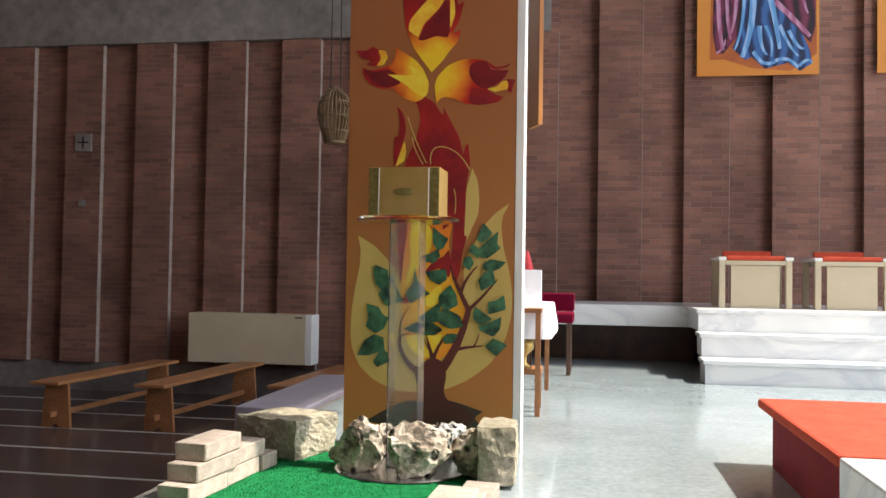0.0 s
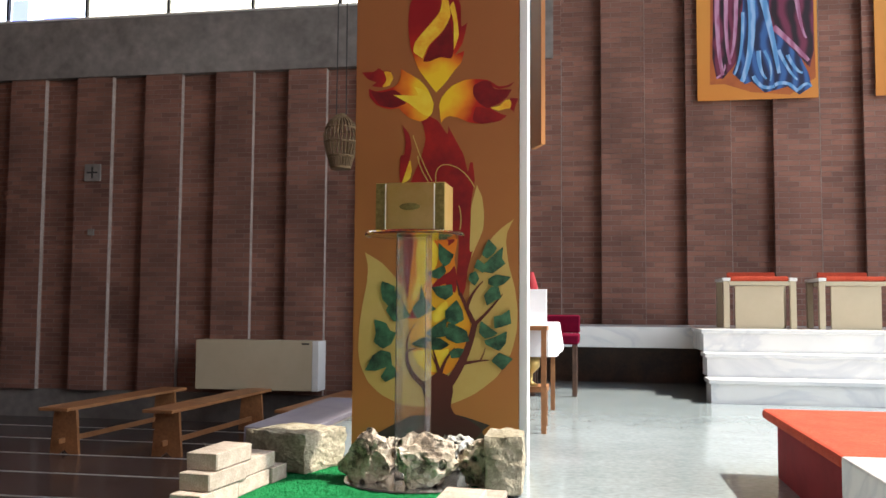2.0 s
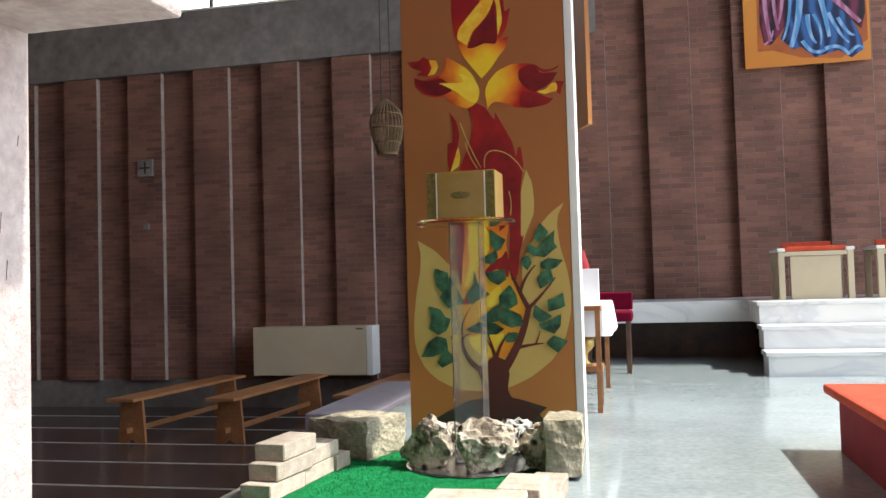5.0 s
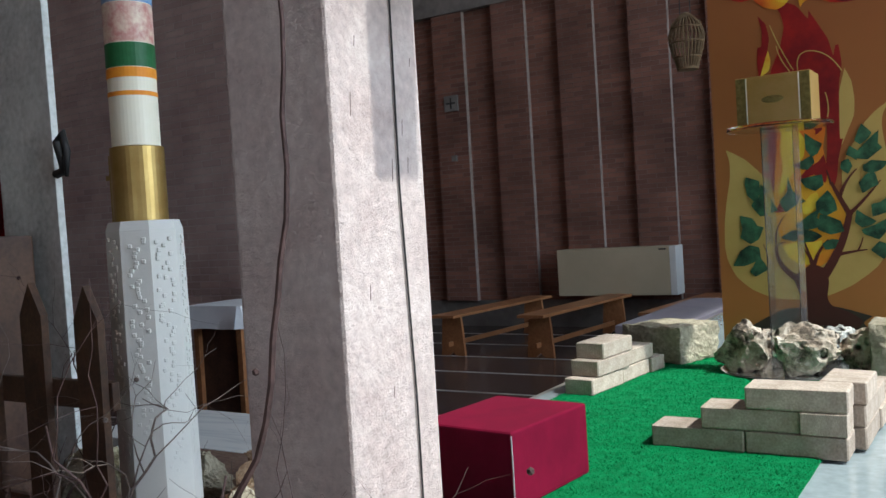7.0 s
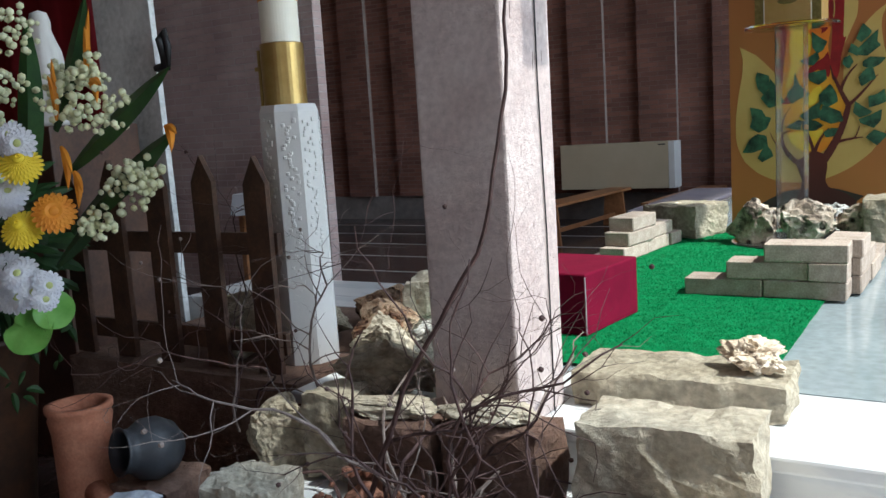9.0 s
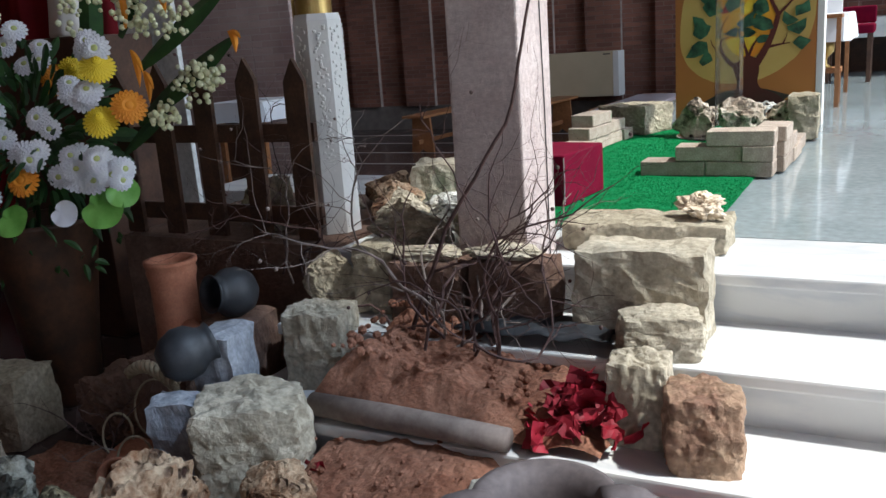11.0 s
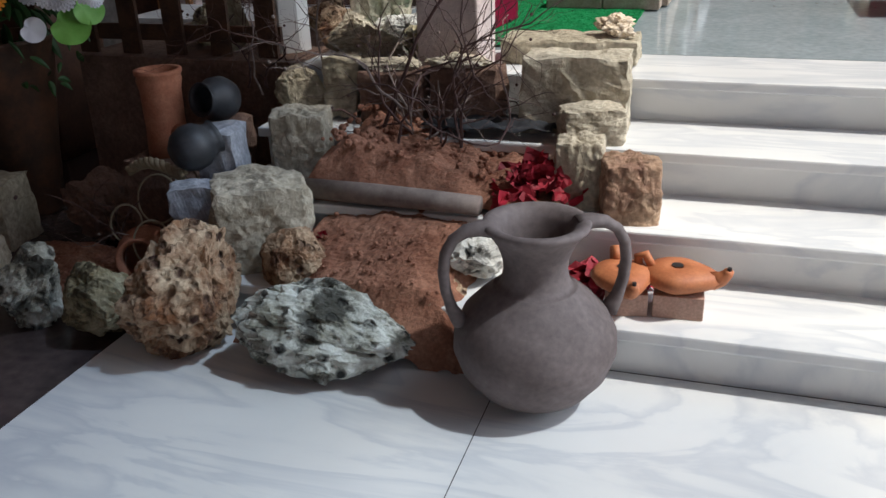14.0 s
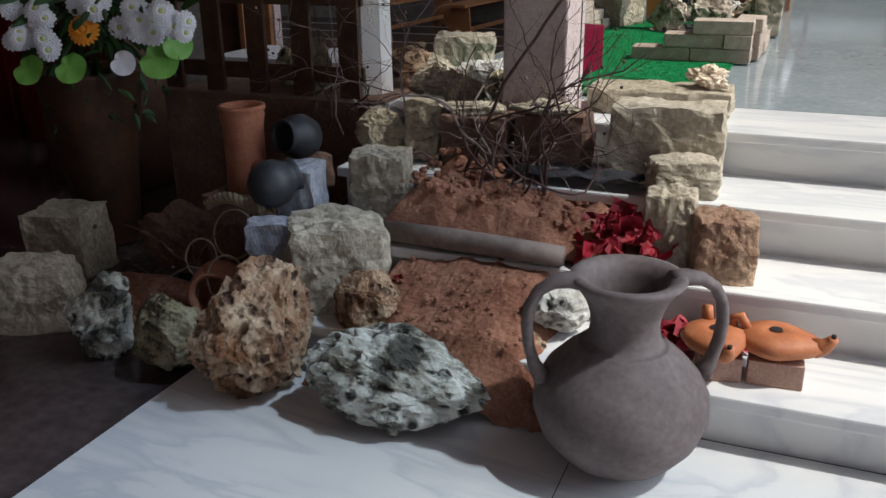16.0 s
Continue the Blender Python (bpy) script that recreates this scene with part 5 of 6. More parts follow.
for k in range(8):
    a = 2 * math.pi * (k + 0.5) / 8
    bm = bmesh.new()
    for j in range(80):
        u, z = rnd.uniform(-0.024, 0.024), 0.05 + 0.80 * (j + rnd.random()) / 80
        box(u - 0.006, -0.003, z - 0.006, u + 0.006, 0.003, z + 0.006, 0.002, bm, 1)
    o = tagged(part("carving", bm, PLASTER, post), kind="stuff")
    o.matrix_basis = pose(0.0985 * math.cos(a), 0.0985 * math.sin(a), 0, 0, 0, math.degrees(a) - 90)
candle = thing("easter_candle", "thick cream candle with painted bands in a brass sleeve", "candle", (-1.94, 1.53, 0.893))
part("sleeve", lathe([(0, 0), (0.074, 0), (0.074, 0.205), (0.067, 0.207), (0, 0.207)], 40), BRASS, candle, smooth=False)
part("wax", lathe([(0, 0.208), (0.066, 0.208), (0.066, 1.15), (0.055, 1.16), (0, 1.15)], 40), WAX, candle)
GREENPAINT = mat("green_band_paint", (0.015, 0.10, 0.03), 0.5, c2=(0.03, 0.14, 0.05), scale=20)
SKYPAINT = mat("blue_band_paint", (0.05, 0.22, 0.50), 0.5, c2=(0.5, 0.5, 0.6), scale=16)
ROSEPAINT = mat("rose_band_paint", (0.50, 0.22, 0.20), 0.5, c2=(0.75, 0.62, 0.5), scale=30)
for z0, z1, m, r in ((0.345, 0.357, PETALORANGE, 0.0672), (0.395, 0.422, PETALORANGE, 0.0672), (0.424, 0.49, GREENPAINT, 0.0672), (0.492, 0.60, ROSEPAINT, 0.0672), (0.602, 0.95, SKYPAINT, 0.0672)):
    part("band", lathe([(0.0661, z0), (r, z0), (r, z1), (0.0661, z1)], 40), m, candle)
bm = box(-0.006, -0.004, -0.10, 0.006, 0.004, 0.13, 0.001)
box(-0.022, -0.004, 0.06, 0.022, 0.004, 0.074, 0.001, bm)
o = part("small_cross", bm, BRASS, candle, "small brass cross")
o.location = (-0.078, -0.03, 0.06)

# ---- picket fence ----
fence = thing("picket_fence", "low dark-stained wooden picket fence", "fence", (0, 1.335, -0.002), 0)
for k in range(5):
    x = -2.885 + 0.241 * k
    bm = bmesh.new()
    w, h = 0.049, 0.73 + 0.012 * (k % 2)
    out = [(-w, 0), (w, 0), (w, h - 0.09), (0, h), (-w, h - 0.09)]
    f = [bm.verts.new((x + a, -0.022, b)) for a, b in out]
    g = [bm.verts.new((x + a, 0.0, b)) for a, b in out]
    bm.faces.new(f)
    bm.faces.new(g[::-1])
    for i in range(5):
        bm.faces.new((f[i], g[i], g[(i + 1) % 5], f[(i + 1) % 5]))
    bmesh.ops.recalc_face_normals(bm, faces=bm.faces)
    part("picket", bm, FENCEWOOD, fence)
for z in (0.06, 0.40):
    part("rail", box(-2.9, 0.001, z, -1.86, 0.024, z + 0.075, 0.003), FENCEWOOD, fence)

# ---- board, cloth and statue behind the flowers ----
single("weathered_board", box(-0.21, 0, 0, 0.21, 0.035, 2.9, 0.004), GREYWOOD, (-3.57, 2.25, FLOOR), "weathered pale plank standing upright", "plank", ry=-1)
single("iron_hook", tube([(-3.40, 2.262, 1.16), (-3.33, 2.255, 1.17), (-3.30, 2.23, 1.22), (-3.30, 2.21, 1.29), (-3.28, 2.22, 1.33), (-3.27, 2.23, 1.25), (-3.28, 2.23, 1.14)], [0.02, 0.02, 0.024, 0.022, 0.02, 0.018, 0.008], 8), BLACK, (0, 0, 0), "black iron hook on the edge of the pale plank", "hook", smooth=True)
bm = bmesh.new()
bmesh.ops.create_grid(bm, x_segments=60, y_segments=4, size=0.5)
for v in bm.verts:
    u = v.co.x
    v.co = Vector((u * 2.2, 0.05 * math.sin(u * 38) + 0.02 * math.sin(u * 91), (v.co.y + 0.5) * 3.4))
bmesh.ops.solidify(bm, geom=bm.faces[:], thickness=0.006)
single("red_drape", bm, REDCLOTH, (-5.2, 2.55, FLOOR), "hanging dark red cloth drape", "drape", smooth=True)
stand = single("drape_stand", box(-0.35, -0.25, 0, 0.35, 0.25, 1.62, 0.01), DARKWOOD, (-3.86, 1.95, FLOOR), "dark wooden stand under the white figure", "stand")
bm = lathe([(0, 0), (0.13, 0), (0.135, 0.02), (0.12, 0.12), (0.105, 0.28), (0.095, 0.36), (0.07, 0.42), (0.058, 0.46), (0.06, 0.5), (0.045, 0.545), (0, 0.56)], 28)
for v in bm.verts:
    a = math.atan2(v.co.y, v.co.x)
    v.co.x *= 1 + 0.06 * math.sin(9 * a + v.co.z * 6) * (v.co.z < 0.42)
    v.co.y *= (1 + 0.06 * math.sin(9 * a + v.co.z * 6) * (v.co.z < 0.42)) * 0.8
single("white_statue", bm, STATUE, (-3.80, 1.92, 0.905), "small white veiled statue on a dark stand", "statue", smooth=True)

# ---- flower vase ----
vase = thing("flower_vase", "tall mottled brown vase filled with mixed flowers", "flower vase", (-3.12, 1.0, FLOOR))
part("vase", lathe([(0, 0), (0.135, 0), (0.14, 0.02), (0.165, 0.3), (0.215, 0.68), (0.245, 0.82), (0.25, 0.84), (0.235, 0.84), (0.205, 0.7), (0, 0.66)], 36), VASE, vase, smooth=True)


def daisy(c, face, r, petals, material, core, layers=1, parent=None, name="daisy"):
    bm = bmesh.new()
    for l in range(layers):
        for k in range(petals):
            a = 2 * math.pi * (k + 0.5 * l) / petals
            rr = r * (1 - 0.17 * l)
            lift = 0.08 * r + 0.16 * r * l
            d, s = Vector((math.cos(a), math.sin(a), 0)), Vector((-math.sin(a), math.cos(a), 0))
            w = rr * 3.0 / petals
            q = [d * rr * 0.16, d * rr * 0.55 - s * w, d * rr * 0.92 - s * w * 0.7, d * rr, d * rr * 0.92 + s * w * 0.7, d * rr * 0.55 + s * w]
            zz = [lift, lift + 0.10 * r, lift + 0.04 * r, lift - 0.02 * r, lift + 0.04 * r, lift + 0.10 * r]
            bm.faces.new([bm.verts.new(p + Vector((0, 0, z))) for p, z in zip(q, zz)])
    turn = Vector(face).to_track_quat("Z", "Y").to_matrix().to_4x4()
    o = part(name, bm, material, parent)
    o.matrix_basis = Matrix.Translation(c) @ turn
    bm = bmesh.new()
    bmesh.ops.create_uvsphere(bm, u_segments=10, v_segments=6, radius=1, matrix=Matrix.Translation((0, 0, 0.10 * r + 0.14 * r * (layers - 1))) @ Matrix.Diagonal((r * 0.26, r * 0.26, r * 0.13, 1)))
    part("heart", bm, core, o, smooth=True)
    return o


VC = Vector((-3.12, 1.0, FLOOR))
rnd = random.Random(8)


def put_flower(x, y, z, kind):
    c = Vector((x, y, z)) - VC
    face = Vector((0.62, -0.75, 0.25)) + Vector((rnd.uniform(-0.35, 0.35), rnd.uniform(-0.3, 0.3), rnd.uniform(-0.2, 0.45)))
    if kind == "w":
        for j in range(3):
            off = Vector((rnd.uniform(-0.06, 0.06), rnd.uniform(-0.03, 0.03), rnd.uniform(-0.06, 0.06))) if j else Vector((0, 0, 0))
            daisy(c + off, face + off * 4, rnd.uniform(0.046, 0.058), 15, PETALWHITE, POLLEN, 3, vase)
    elif kind == "y":
        daisy(c, face, 0.07, 24, PETALYELLOW, PETALYELLOW, 6, vase, "chrysanthemum")
    else:
        daisy(c, face, 0.07, 20, PETALORANGE, PETALORANGE, 3, vase, "gerbera")


for x, y, z in ((-2.98, 0.86, 0.42), (-2.82, 0.82, 0.44), (-2.86, 0.88, 0.56), (-3.05, 0.80, 0.55), (-3.12, 0.76, 0.40), (-2.70, 0.86, 0.36), (-2.75, 0.95, 0.40), (-3.20, 0.80, 0.62), (-2.95, 1.0, 0.78), (-3.08, 0.95, 0.85), (-3.18, 0.70, 0.28), (-3.05, 0.74, 0.26), (-3.28, 0.74, 0.46), (-2.64, 0.90, 0.30), (-3.15, 0.90, 0.76), (-2.80, 1.0, 0.64), (-2.52, 0.88, 0.84), (-2.58, 0.88, 0.62), (-2.56, 0.88, 0.40), (-2.50, 0.87, 0.34), (-2.66, 0.87, 0.33), (-3.32, 0.85, 0.30)):
    put_flower(x, y, z, "w")
for x, y, z in ((-2.49, 0.88, 0.74), (-2.49, 0.86, 0.54), (-2.90, 1.12, 0.73), (-3.35, 0.85, 0.66)):
    put_flower(x, y, z, "y")
for x, y, z in ((-2.91, 0.80, 0.32), (-2.96, 1.08, 0.70), (-2.38, 0.90, 0.59)):
    put_flower(x, y, z, "o")


def blade(base, tip, w, bend, bm=None, n=9):
    """A long folded leaf."""
    bm = bm or bmesh.new()
    base, tip = Vector(base), Vector(tip)
    mid = (base + tip) / 2 + Vector(bend)
    pts = arc(base, mid, tip, n)
    side = (tip - base).cross(Vector((0.4, -0.8, 0.4))).normalized()
    up = (tip - base).cross(side).normalized()
    rows = []
    for i, p in enumerate(pts):
        t = i / (n - 1)
        ww = w * math.sin(math.pi * min(1, 0.08 + 0.92 * t)) ** 0.8
        rows.append([bm.verts.new(p + side * ww + up * ww * 0.35), bm.verts.new(p), bm.verts.new(p - side * ww + up * ww * 0.35)])
    for a, b in zip(rows, rows[1:]):
        for k in range(2):
            bm.faces.new((a[k], a[k + 1], b[k + 1], b[k]))
    return bm


for base, tip, w in (((-2.42, 1.0, 0.72), (-1.90, 1.0, 1.01), 0.042), ((-2.45, 1.0, 0.52), (-1.90, 1.0, 0.83), 0.045), ((-2.50, 1.02, 0.85), (-2.24, 1.0, 1.26), 0.035), ((-2.75, 1.05, 0.6), (-2.70, 1.1, 1.25), 0.05), ((-2.55, 1.0, 0.40), (-2.25, 1.0, 0.60), 0.03)):
    part("long_leaf", blade(Vector(base) - VC, Vector(tip) - VC, w, (0.03, 0, 0.03)), LEAF, vase)
for a, b in (((-1.92, 0.97, 0.84), (-1.88, 0.95, 0.76)), ((-2.25, 0.97, 1.0), (-2.20, 0.95, 1.15)), ((-2.38, 0.95, 0.80), (-2.34, 0.93, 0.66)), ((-2.24, 0.97, 1.0), (-2.18, 0.95, 0.92)), ((-2.40, 0.96, 0.88), (-2.39, 0.94, 1.02)), ((-2.33, 0.95, 0.72), (-2.30, 0.93, 0.60))):
    bm = blade(Vector(a) - VC, Vector(b) - VC, 0.013, (0.02, 0, 0.03))
    blade(Vector(a) - VC, Vector(b) - VC + Vector((0.03, 0, 0.05)), 0.010, (0, 0, 0.02), bm)
    part("crane_flower", bm, PETALORANGE, vase, "orange pointed crane flower")
for x, y, z, s in ((-2.23, 0.98, 1.02, 0.06), (-2.17, 0.98, 0.90, 0.085), (-2.12, 0.98, 0.66, 0.085), (-2.36, 0.98, 0.92, 0.09), (-2.69, 1.0, 0.98, 0.11), (-2.05, 0.98, 0.70, 0.06), (-2.64, 1.0, 1.18, 0.10), (-2.41, 1.0, 1.01, 0.06), (-2.28, 0.98, 0.55, 0.06), (-3.2, 0.95, 0.95, 0.1)):
    bm = bmesh.new()
    for k in range(44):
        d = Vector((rnd.gauss(0, 1), rnd.gauss(0, 1), rnd.gauss(0, 1.2))).normalized() * s * rnd.random() ** 0.4
        bmesh.ops.create_icosphere(bm, subdivisions=1, radius=rnd.uniform(0.009, 0.016), matrix=Matrix.Translation(Vector((x, y, z)) - VC + d))
    tagged(part("blossom_spray", bm, BUDS, vase, smooth=True), kind="stuff")


def heart_leaf(c, face, s, material, name):
    bm = bmesh.new()
    ctr = bm.verts.new((0, 0, -0.1 * s))
    ring = []
    for k in range(28):
        a = 2 * math.pi * k / 28
        r = s * (0.75 + 0.25 * math.cos(a)) * (1 - 0.35 * max(0, math.cos(a - math.pi)) ** 8)
        ring.append(bm.verts.new((r * math.cos(a), r * math.sin(a), 0.06 * s * math.sin(5 * a))))
    for k in range(28):
        bm.faces.new((ctr, ring[k], ring[(k + 1) % 28]))
    o = part(name, bm, material, vase, smooth=True)
    o.matrix_basis = Matrix.Translation(Vector(c) - VC) @ Vector(face).to_track_quat("Z", "X").to_matrix().to_4x4() @ pose(0, 0, 0, 0, 0, -120)


heart_leaf((-2.66, 0.92, 0.20), (0.5, -0.8, 0.5), 0.11, LEAFBRIGHT, "broad_leaf")
heart_leaf((-2.60, 0.98, 0.26), (0.8, -0.5, 0.4), 0.09, LEAFBRIGHT, "broad_leaf")
heart_leaf((-3.0, 0.76, 0.17), (0.3, -0.8, 0.5), 0.09, LEAFBRIGHT, "broad_leaf")
heart_leaf((-3.2, 0.72, 0.16), (0.2, -0.8, 0.5), 0.09, LEAFBRIGHT, "broad_leaf")
heart_leaf((-2.78, 0.84, 0.19), (0.5, -0.8, 0.3), 0.07, PETALWHITE, "white_lily")
bm = bmesh.new()
for k in range(330):
    d = Vector((rnd.gauss(0, 1), rnd.gauss(0, 1), rnd.gauss(0.3, 0.9))).normalized()
    c = Vector((0, 0, 1.12)) + Vector((0.08 + d.x * 0.36, d.y * 0.27, 0.06 + d.z * 0.40)) * rnd.random() ** 0.5
    blade(c, c + d * rnd.uniform(0.07, 0.16) + Vector((0, 0, -0.03)), rnd.uniform(0.012, 0.024), (0, 0, 0.02), bm, 5)
tagged(part("foliage", bm, LEAF, vase), kind="stuff")
bm = bmesh.new()
for k in range(26):
    a = rnd.uniform(-1.9, 0.7)
    c = Vector((0.28 * math.cos(a), 0.27 * math.sin(a) + 0.02, rnd.uniform(0.62, 0.95)))
    c += Vector((rnd.uniform(0, 0.10), 0.1 * rnd.random(), 0))
    blade(c, c + Vector((rnd.uniform(-0.05, 0.09), rnd.uniform(-0.06, 0.06), rnd.uniform(-0.1, 0.02))), rnd.uniform(0.008, 0.016), (0, 0, 0.02), bm, 5)
tagged(part("hanging_foliage", bm, LEAF, vase), kind="stuff")

# ---- amphora ----
jug = thing("amphora", "grey-brown clay amphora with two loop handles", "amphora", (-0.400, -0.05, SLAB), 24)
jug.scale = (1.03, 1.03, 0.975)
part("body", lathe([(0, 0.004), (0.085, 0.0), (0.10, 0.006), (0.16, 0.05), (0.205, 0.11), (0.228, 0.18), (0.225, 0.235), (0.20, 0.29), (0.155, 0.34), (0.118, 0.372), (0.112, 0.378), (0.107, 0.373), (0.093, 0.395), (0.087, 0.43), (0.090, 0.465), (0.104, 0.505), (0.126, 0.54), (0.142, 0.556), (0.146, 0.566), (0.142, 0.574), (0.128, 0.576), (0.108, 0.566), (0.092, 0.54), (0.078, 0.49), (0.072, 0.44), (0.074, 0.42), (0.10, 0.36), (0, 0.30)], 64), CLAYGREY, jug, smooth=True)
for sx in (-1, 1):
    pts = [Vector((sx * x, 0, z)) for x, z in ((0.112, 0.556), (0.150, 0.562), (0.188, 0.556), (0.222, 0.533), (0.244, 0.490), (0.251, 0.435), (0.245, 0.375), (0.230, 0.318), (0.208, 0.275))]
    fine = []
    for a, b in zip(pts, pts[1:]):
        fine += [a, (a + b) / 2]
    fine.append(pts[-1])
    part("handle", tube(fine, [0.034, 0.033, 0.031, 0.028, 0.026] + [0.022] * (len(fine) - 8) + [0.025, 0.03, 0.034], 14, flat=0.7), CLAYGREY, jug, smooth=True)


# ---- oil lamps on bricks ----
def oil_lamp(at, rz, s):
    o = thing("oil_lamp", "small orange terracotta oil lamp on a brick", "oil lamp", at, rz, "oil lamps")
    bm = lathe([(0, 0), (0.045, 0), (0.075, 0.018), (0.088, 0.038), (0.075, 0.056), (0.04, 0.064), (0.018, 0.064), (0.014, 0.06), (0.012, 0.05), (0, 0.045)], 32)
    for v in bm.verts:
        if v.co.x > 0.02:
            v.co.y *= 1 - 0.45 * min(1, (v.co.x - 0.02) / 0.07)
            v.co.x += 0.5 * (v.co.x - 0.02)
        v.co *= s
    part("bowl", bm, TERRACOTTA, o, smooth=True)
    part("spout", tube([Vector(p) * s for p in ((0.09, 0, 0.035), (0.115, 0, 0.045), (0.128, 0, 0.062), (0.13, 0, 0.07))], [0.026 * s, 0.02 * s, 0.014 * s, 0.013 * s], 12), TERRACOTTA, o, smooth=True)
    part("wick", tube([Vector(p) * s for p in ((0.13, 0, 0.068), (0.131, 0, 0.078))], 0.006 * s, 6), BLACK, o)
    # Black disc over the filler hole stands for the shade inside.
    part("hole_shade", lathe([(0, 0.0655 * s), (0.015 * s, 0.0655 * s), (0.015 * s, 0.067 * s), (0, 0.067 * s)], 16), BLACK, o)
    part("handle", tube([Vector(p) * s for p in ((-0.07, 0, 0.03), (-0.10, 0, 0.045), (-0.105, 0, 0.075), (-0.085, 0, 0.085), (-0.065, 0, 0.05))], 0.013 * s, 8), TERRACOTTA, o, smooth=True)
    return o


oil_lamp((-0.03, 0.275, -0.434), -6, 1.15)
oil_lamp((-0.19, 0.235, -0.434), -70, 1.1)
for x, y, l, rz in ((-0.02, 0.265, 0.15, 3), (-0.175, 0.245, 0.12, 12)):
    b = single("brick", box(-l / 2, -0.055, 0, l / 2, 0.055, 0.075, 0.004), PINKBRICK, (x, y, -0.5095), "small pink brick under an oil lamp", "brick", rz=rz, group="bricks under the lamps")

# ---- rock garden ----
ROCKS = (
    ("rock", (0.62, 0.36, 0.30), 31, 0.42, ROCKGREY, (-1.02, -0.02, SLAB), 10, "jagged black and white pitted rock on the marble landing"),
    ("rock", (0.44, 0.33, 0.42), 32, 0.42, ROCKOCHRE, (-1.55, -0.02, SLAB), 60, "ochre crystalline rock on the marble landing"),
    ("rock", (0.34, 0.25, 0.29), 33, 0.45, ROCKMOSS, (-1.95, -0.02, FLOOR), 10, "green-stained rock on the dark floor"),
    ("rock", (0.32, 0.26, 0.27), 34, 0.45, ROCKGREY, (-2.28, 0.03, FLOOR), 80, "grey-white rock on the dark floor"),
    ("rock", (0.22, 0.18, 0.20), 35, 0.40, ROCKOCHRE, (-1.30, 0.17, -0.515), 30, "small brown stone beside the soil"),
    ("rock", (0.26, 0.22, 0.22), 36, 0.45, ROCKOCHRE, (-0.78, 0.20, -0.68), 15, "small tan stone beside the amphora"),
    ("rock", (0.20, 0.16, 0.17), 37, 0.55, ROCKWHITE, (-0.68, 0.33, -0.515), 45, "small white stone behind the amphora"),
    ("rock", (0.48, 0.36, 0.34), 38, 0.5, SHADEDSTONE, (-2.42, 0.72, FLOOR), 20, "brown rough rock in the shade of the vase"),
    ("rock", (0.36, 0.30, 0.26), 39, 0.4, SHADEDSTONE, (-1.95, 0.72, FLOOR), 70, "dark brown rock among the jars"),
    ("rock", (0.22, 0.18, 0.20), 40, 0.45, TUFFPALE, (-1.58, 1.50, -0.004), 10, "pale stone beside the candle stand"),
    ("rock", (0.26, 0.20, 0.16), 41, 0.45, ROCKOCHRE, (-1.98, 2.05, -0.004), 30, "tan stone behind the candle stand"),
    ("rock", (0.30, 0.2, 0.18), 42, 0.45, ROCKWHITE, (-1.40, 1.62, 0.0), 55, "pale stone behind the cross"),
    ("rock", (0.28, 0.2, 0.16), 43, 0.45, TUFF, (-2.1, 1.8, -0.004), 5, "tan stone behind the fence"),
    ("rock", (0.24, 0.2, 0.22), 44, 0.45, ROCKMOSS, (-2.4, 1.62, -0.004), 65, "brown stone behind the fence"),
    ("rock", (0.20, 0.2, 0.24), 45, 0.45, TUFF, (-2.2, 1.5, -0.004), 25, "tan stone behind the fence"),
    ("rock", (0.24, 0.2, 0.18), 46, 0.45, ROCKOCHRE, (-1.75, 1.75, -0.004), 85, "tan stone behind the candle stand"),
    ("rock", (0.22, 0.18, 0.24), 47, 0.35, TUFF, (-1.63, 1.03, -0.175), 35, "tuff stone on the stairs"),
    # Two pale caps added as the lit tops of the darkened blocks.
    ("rock", (0.30, 0.15, 0.06), 49, 0.5, TUFFPALE, (-0.92, 1.02, 0.05), 0, "pale cap standing for the lit top of a tuff block"),
    ("rock", (0.28, 0.15, 0.06), 50, 0.5, TUFFPALE, (-1.22, 1.03, 0.03), 10, "pale cap standing for the lit top of a tuff block"),
    ("rock", (0.34, 0.20, 0.17), 57, 0.45, TUFF, (-1.40, 1.27, 0.0), 15, "yellow tuff rubble at the head of the stairs"),
    ("rock", (0.22, 0.18, 0.13), 58, 0.45, TUFFPALE, (-1.26, 1.50, 0.012), 60, "pale rubble beside the post"),
    ("rock", (0.2, 0.2, 0.18), 48, 0.45, ROCKMOSS, (-1.22, 1.40, 0.0), 35, "brown stone beside the cross"),
)
for nm, size, sd, rough, m, at, rz, lab in ROCKS:
    single(nm, rocky(size, sd, rough, 6 if size[0] > 0.4 else 5 if size[0] > 0.21 else 4, pits=0.12, taper=0.5 if sd == 31 else 0.25 if sd == 33 else 0.0), m, at, lab, "rock", rz=rz, group="rocks of the rock garden")
BOULDERS = (
    ((0.34, 0.28, 0.34), 51, TUFFPALE, (-1.47, 0.33, -0.515), 30, "large pale rounded boulder on the marble step"),
    ((0.23, 0.20, 0.30), 52, TUFFPALE, (-1.50, 0.76, -0.345), 12, "squarish yellow tuff boulder beside the soil"),
    ((0.20, 0.20, 0.23), 53, REDTUFF, (-0.215, 0.60, -0.343), 14, "rough brown tuff cube on the marble step"),
    ((0.17, 0.15, 0.27), 54, TUFFPALE, (-0.40, 0.68, -0.343), 6, "pale broken tuff stone"),
    ((0.24, 0.17, 0.15), 55, TUFFPALE, (-0.39, 0.88, -0.173), 20, "pale broken tuff stone on the stairs"),
    ((0.30, 0.26, 0.27), 56, TUFFPALE, (-2.70, 0.14, FLOOR), 28, "pale squared tuff stone on the dark floor"),
)
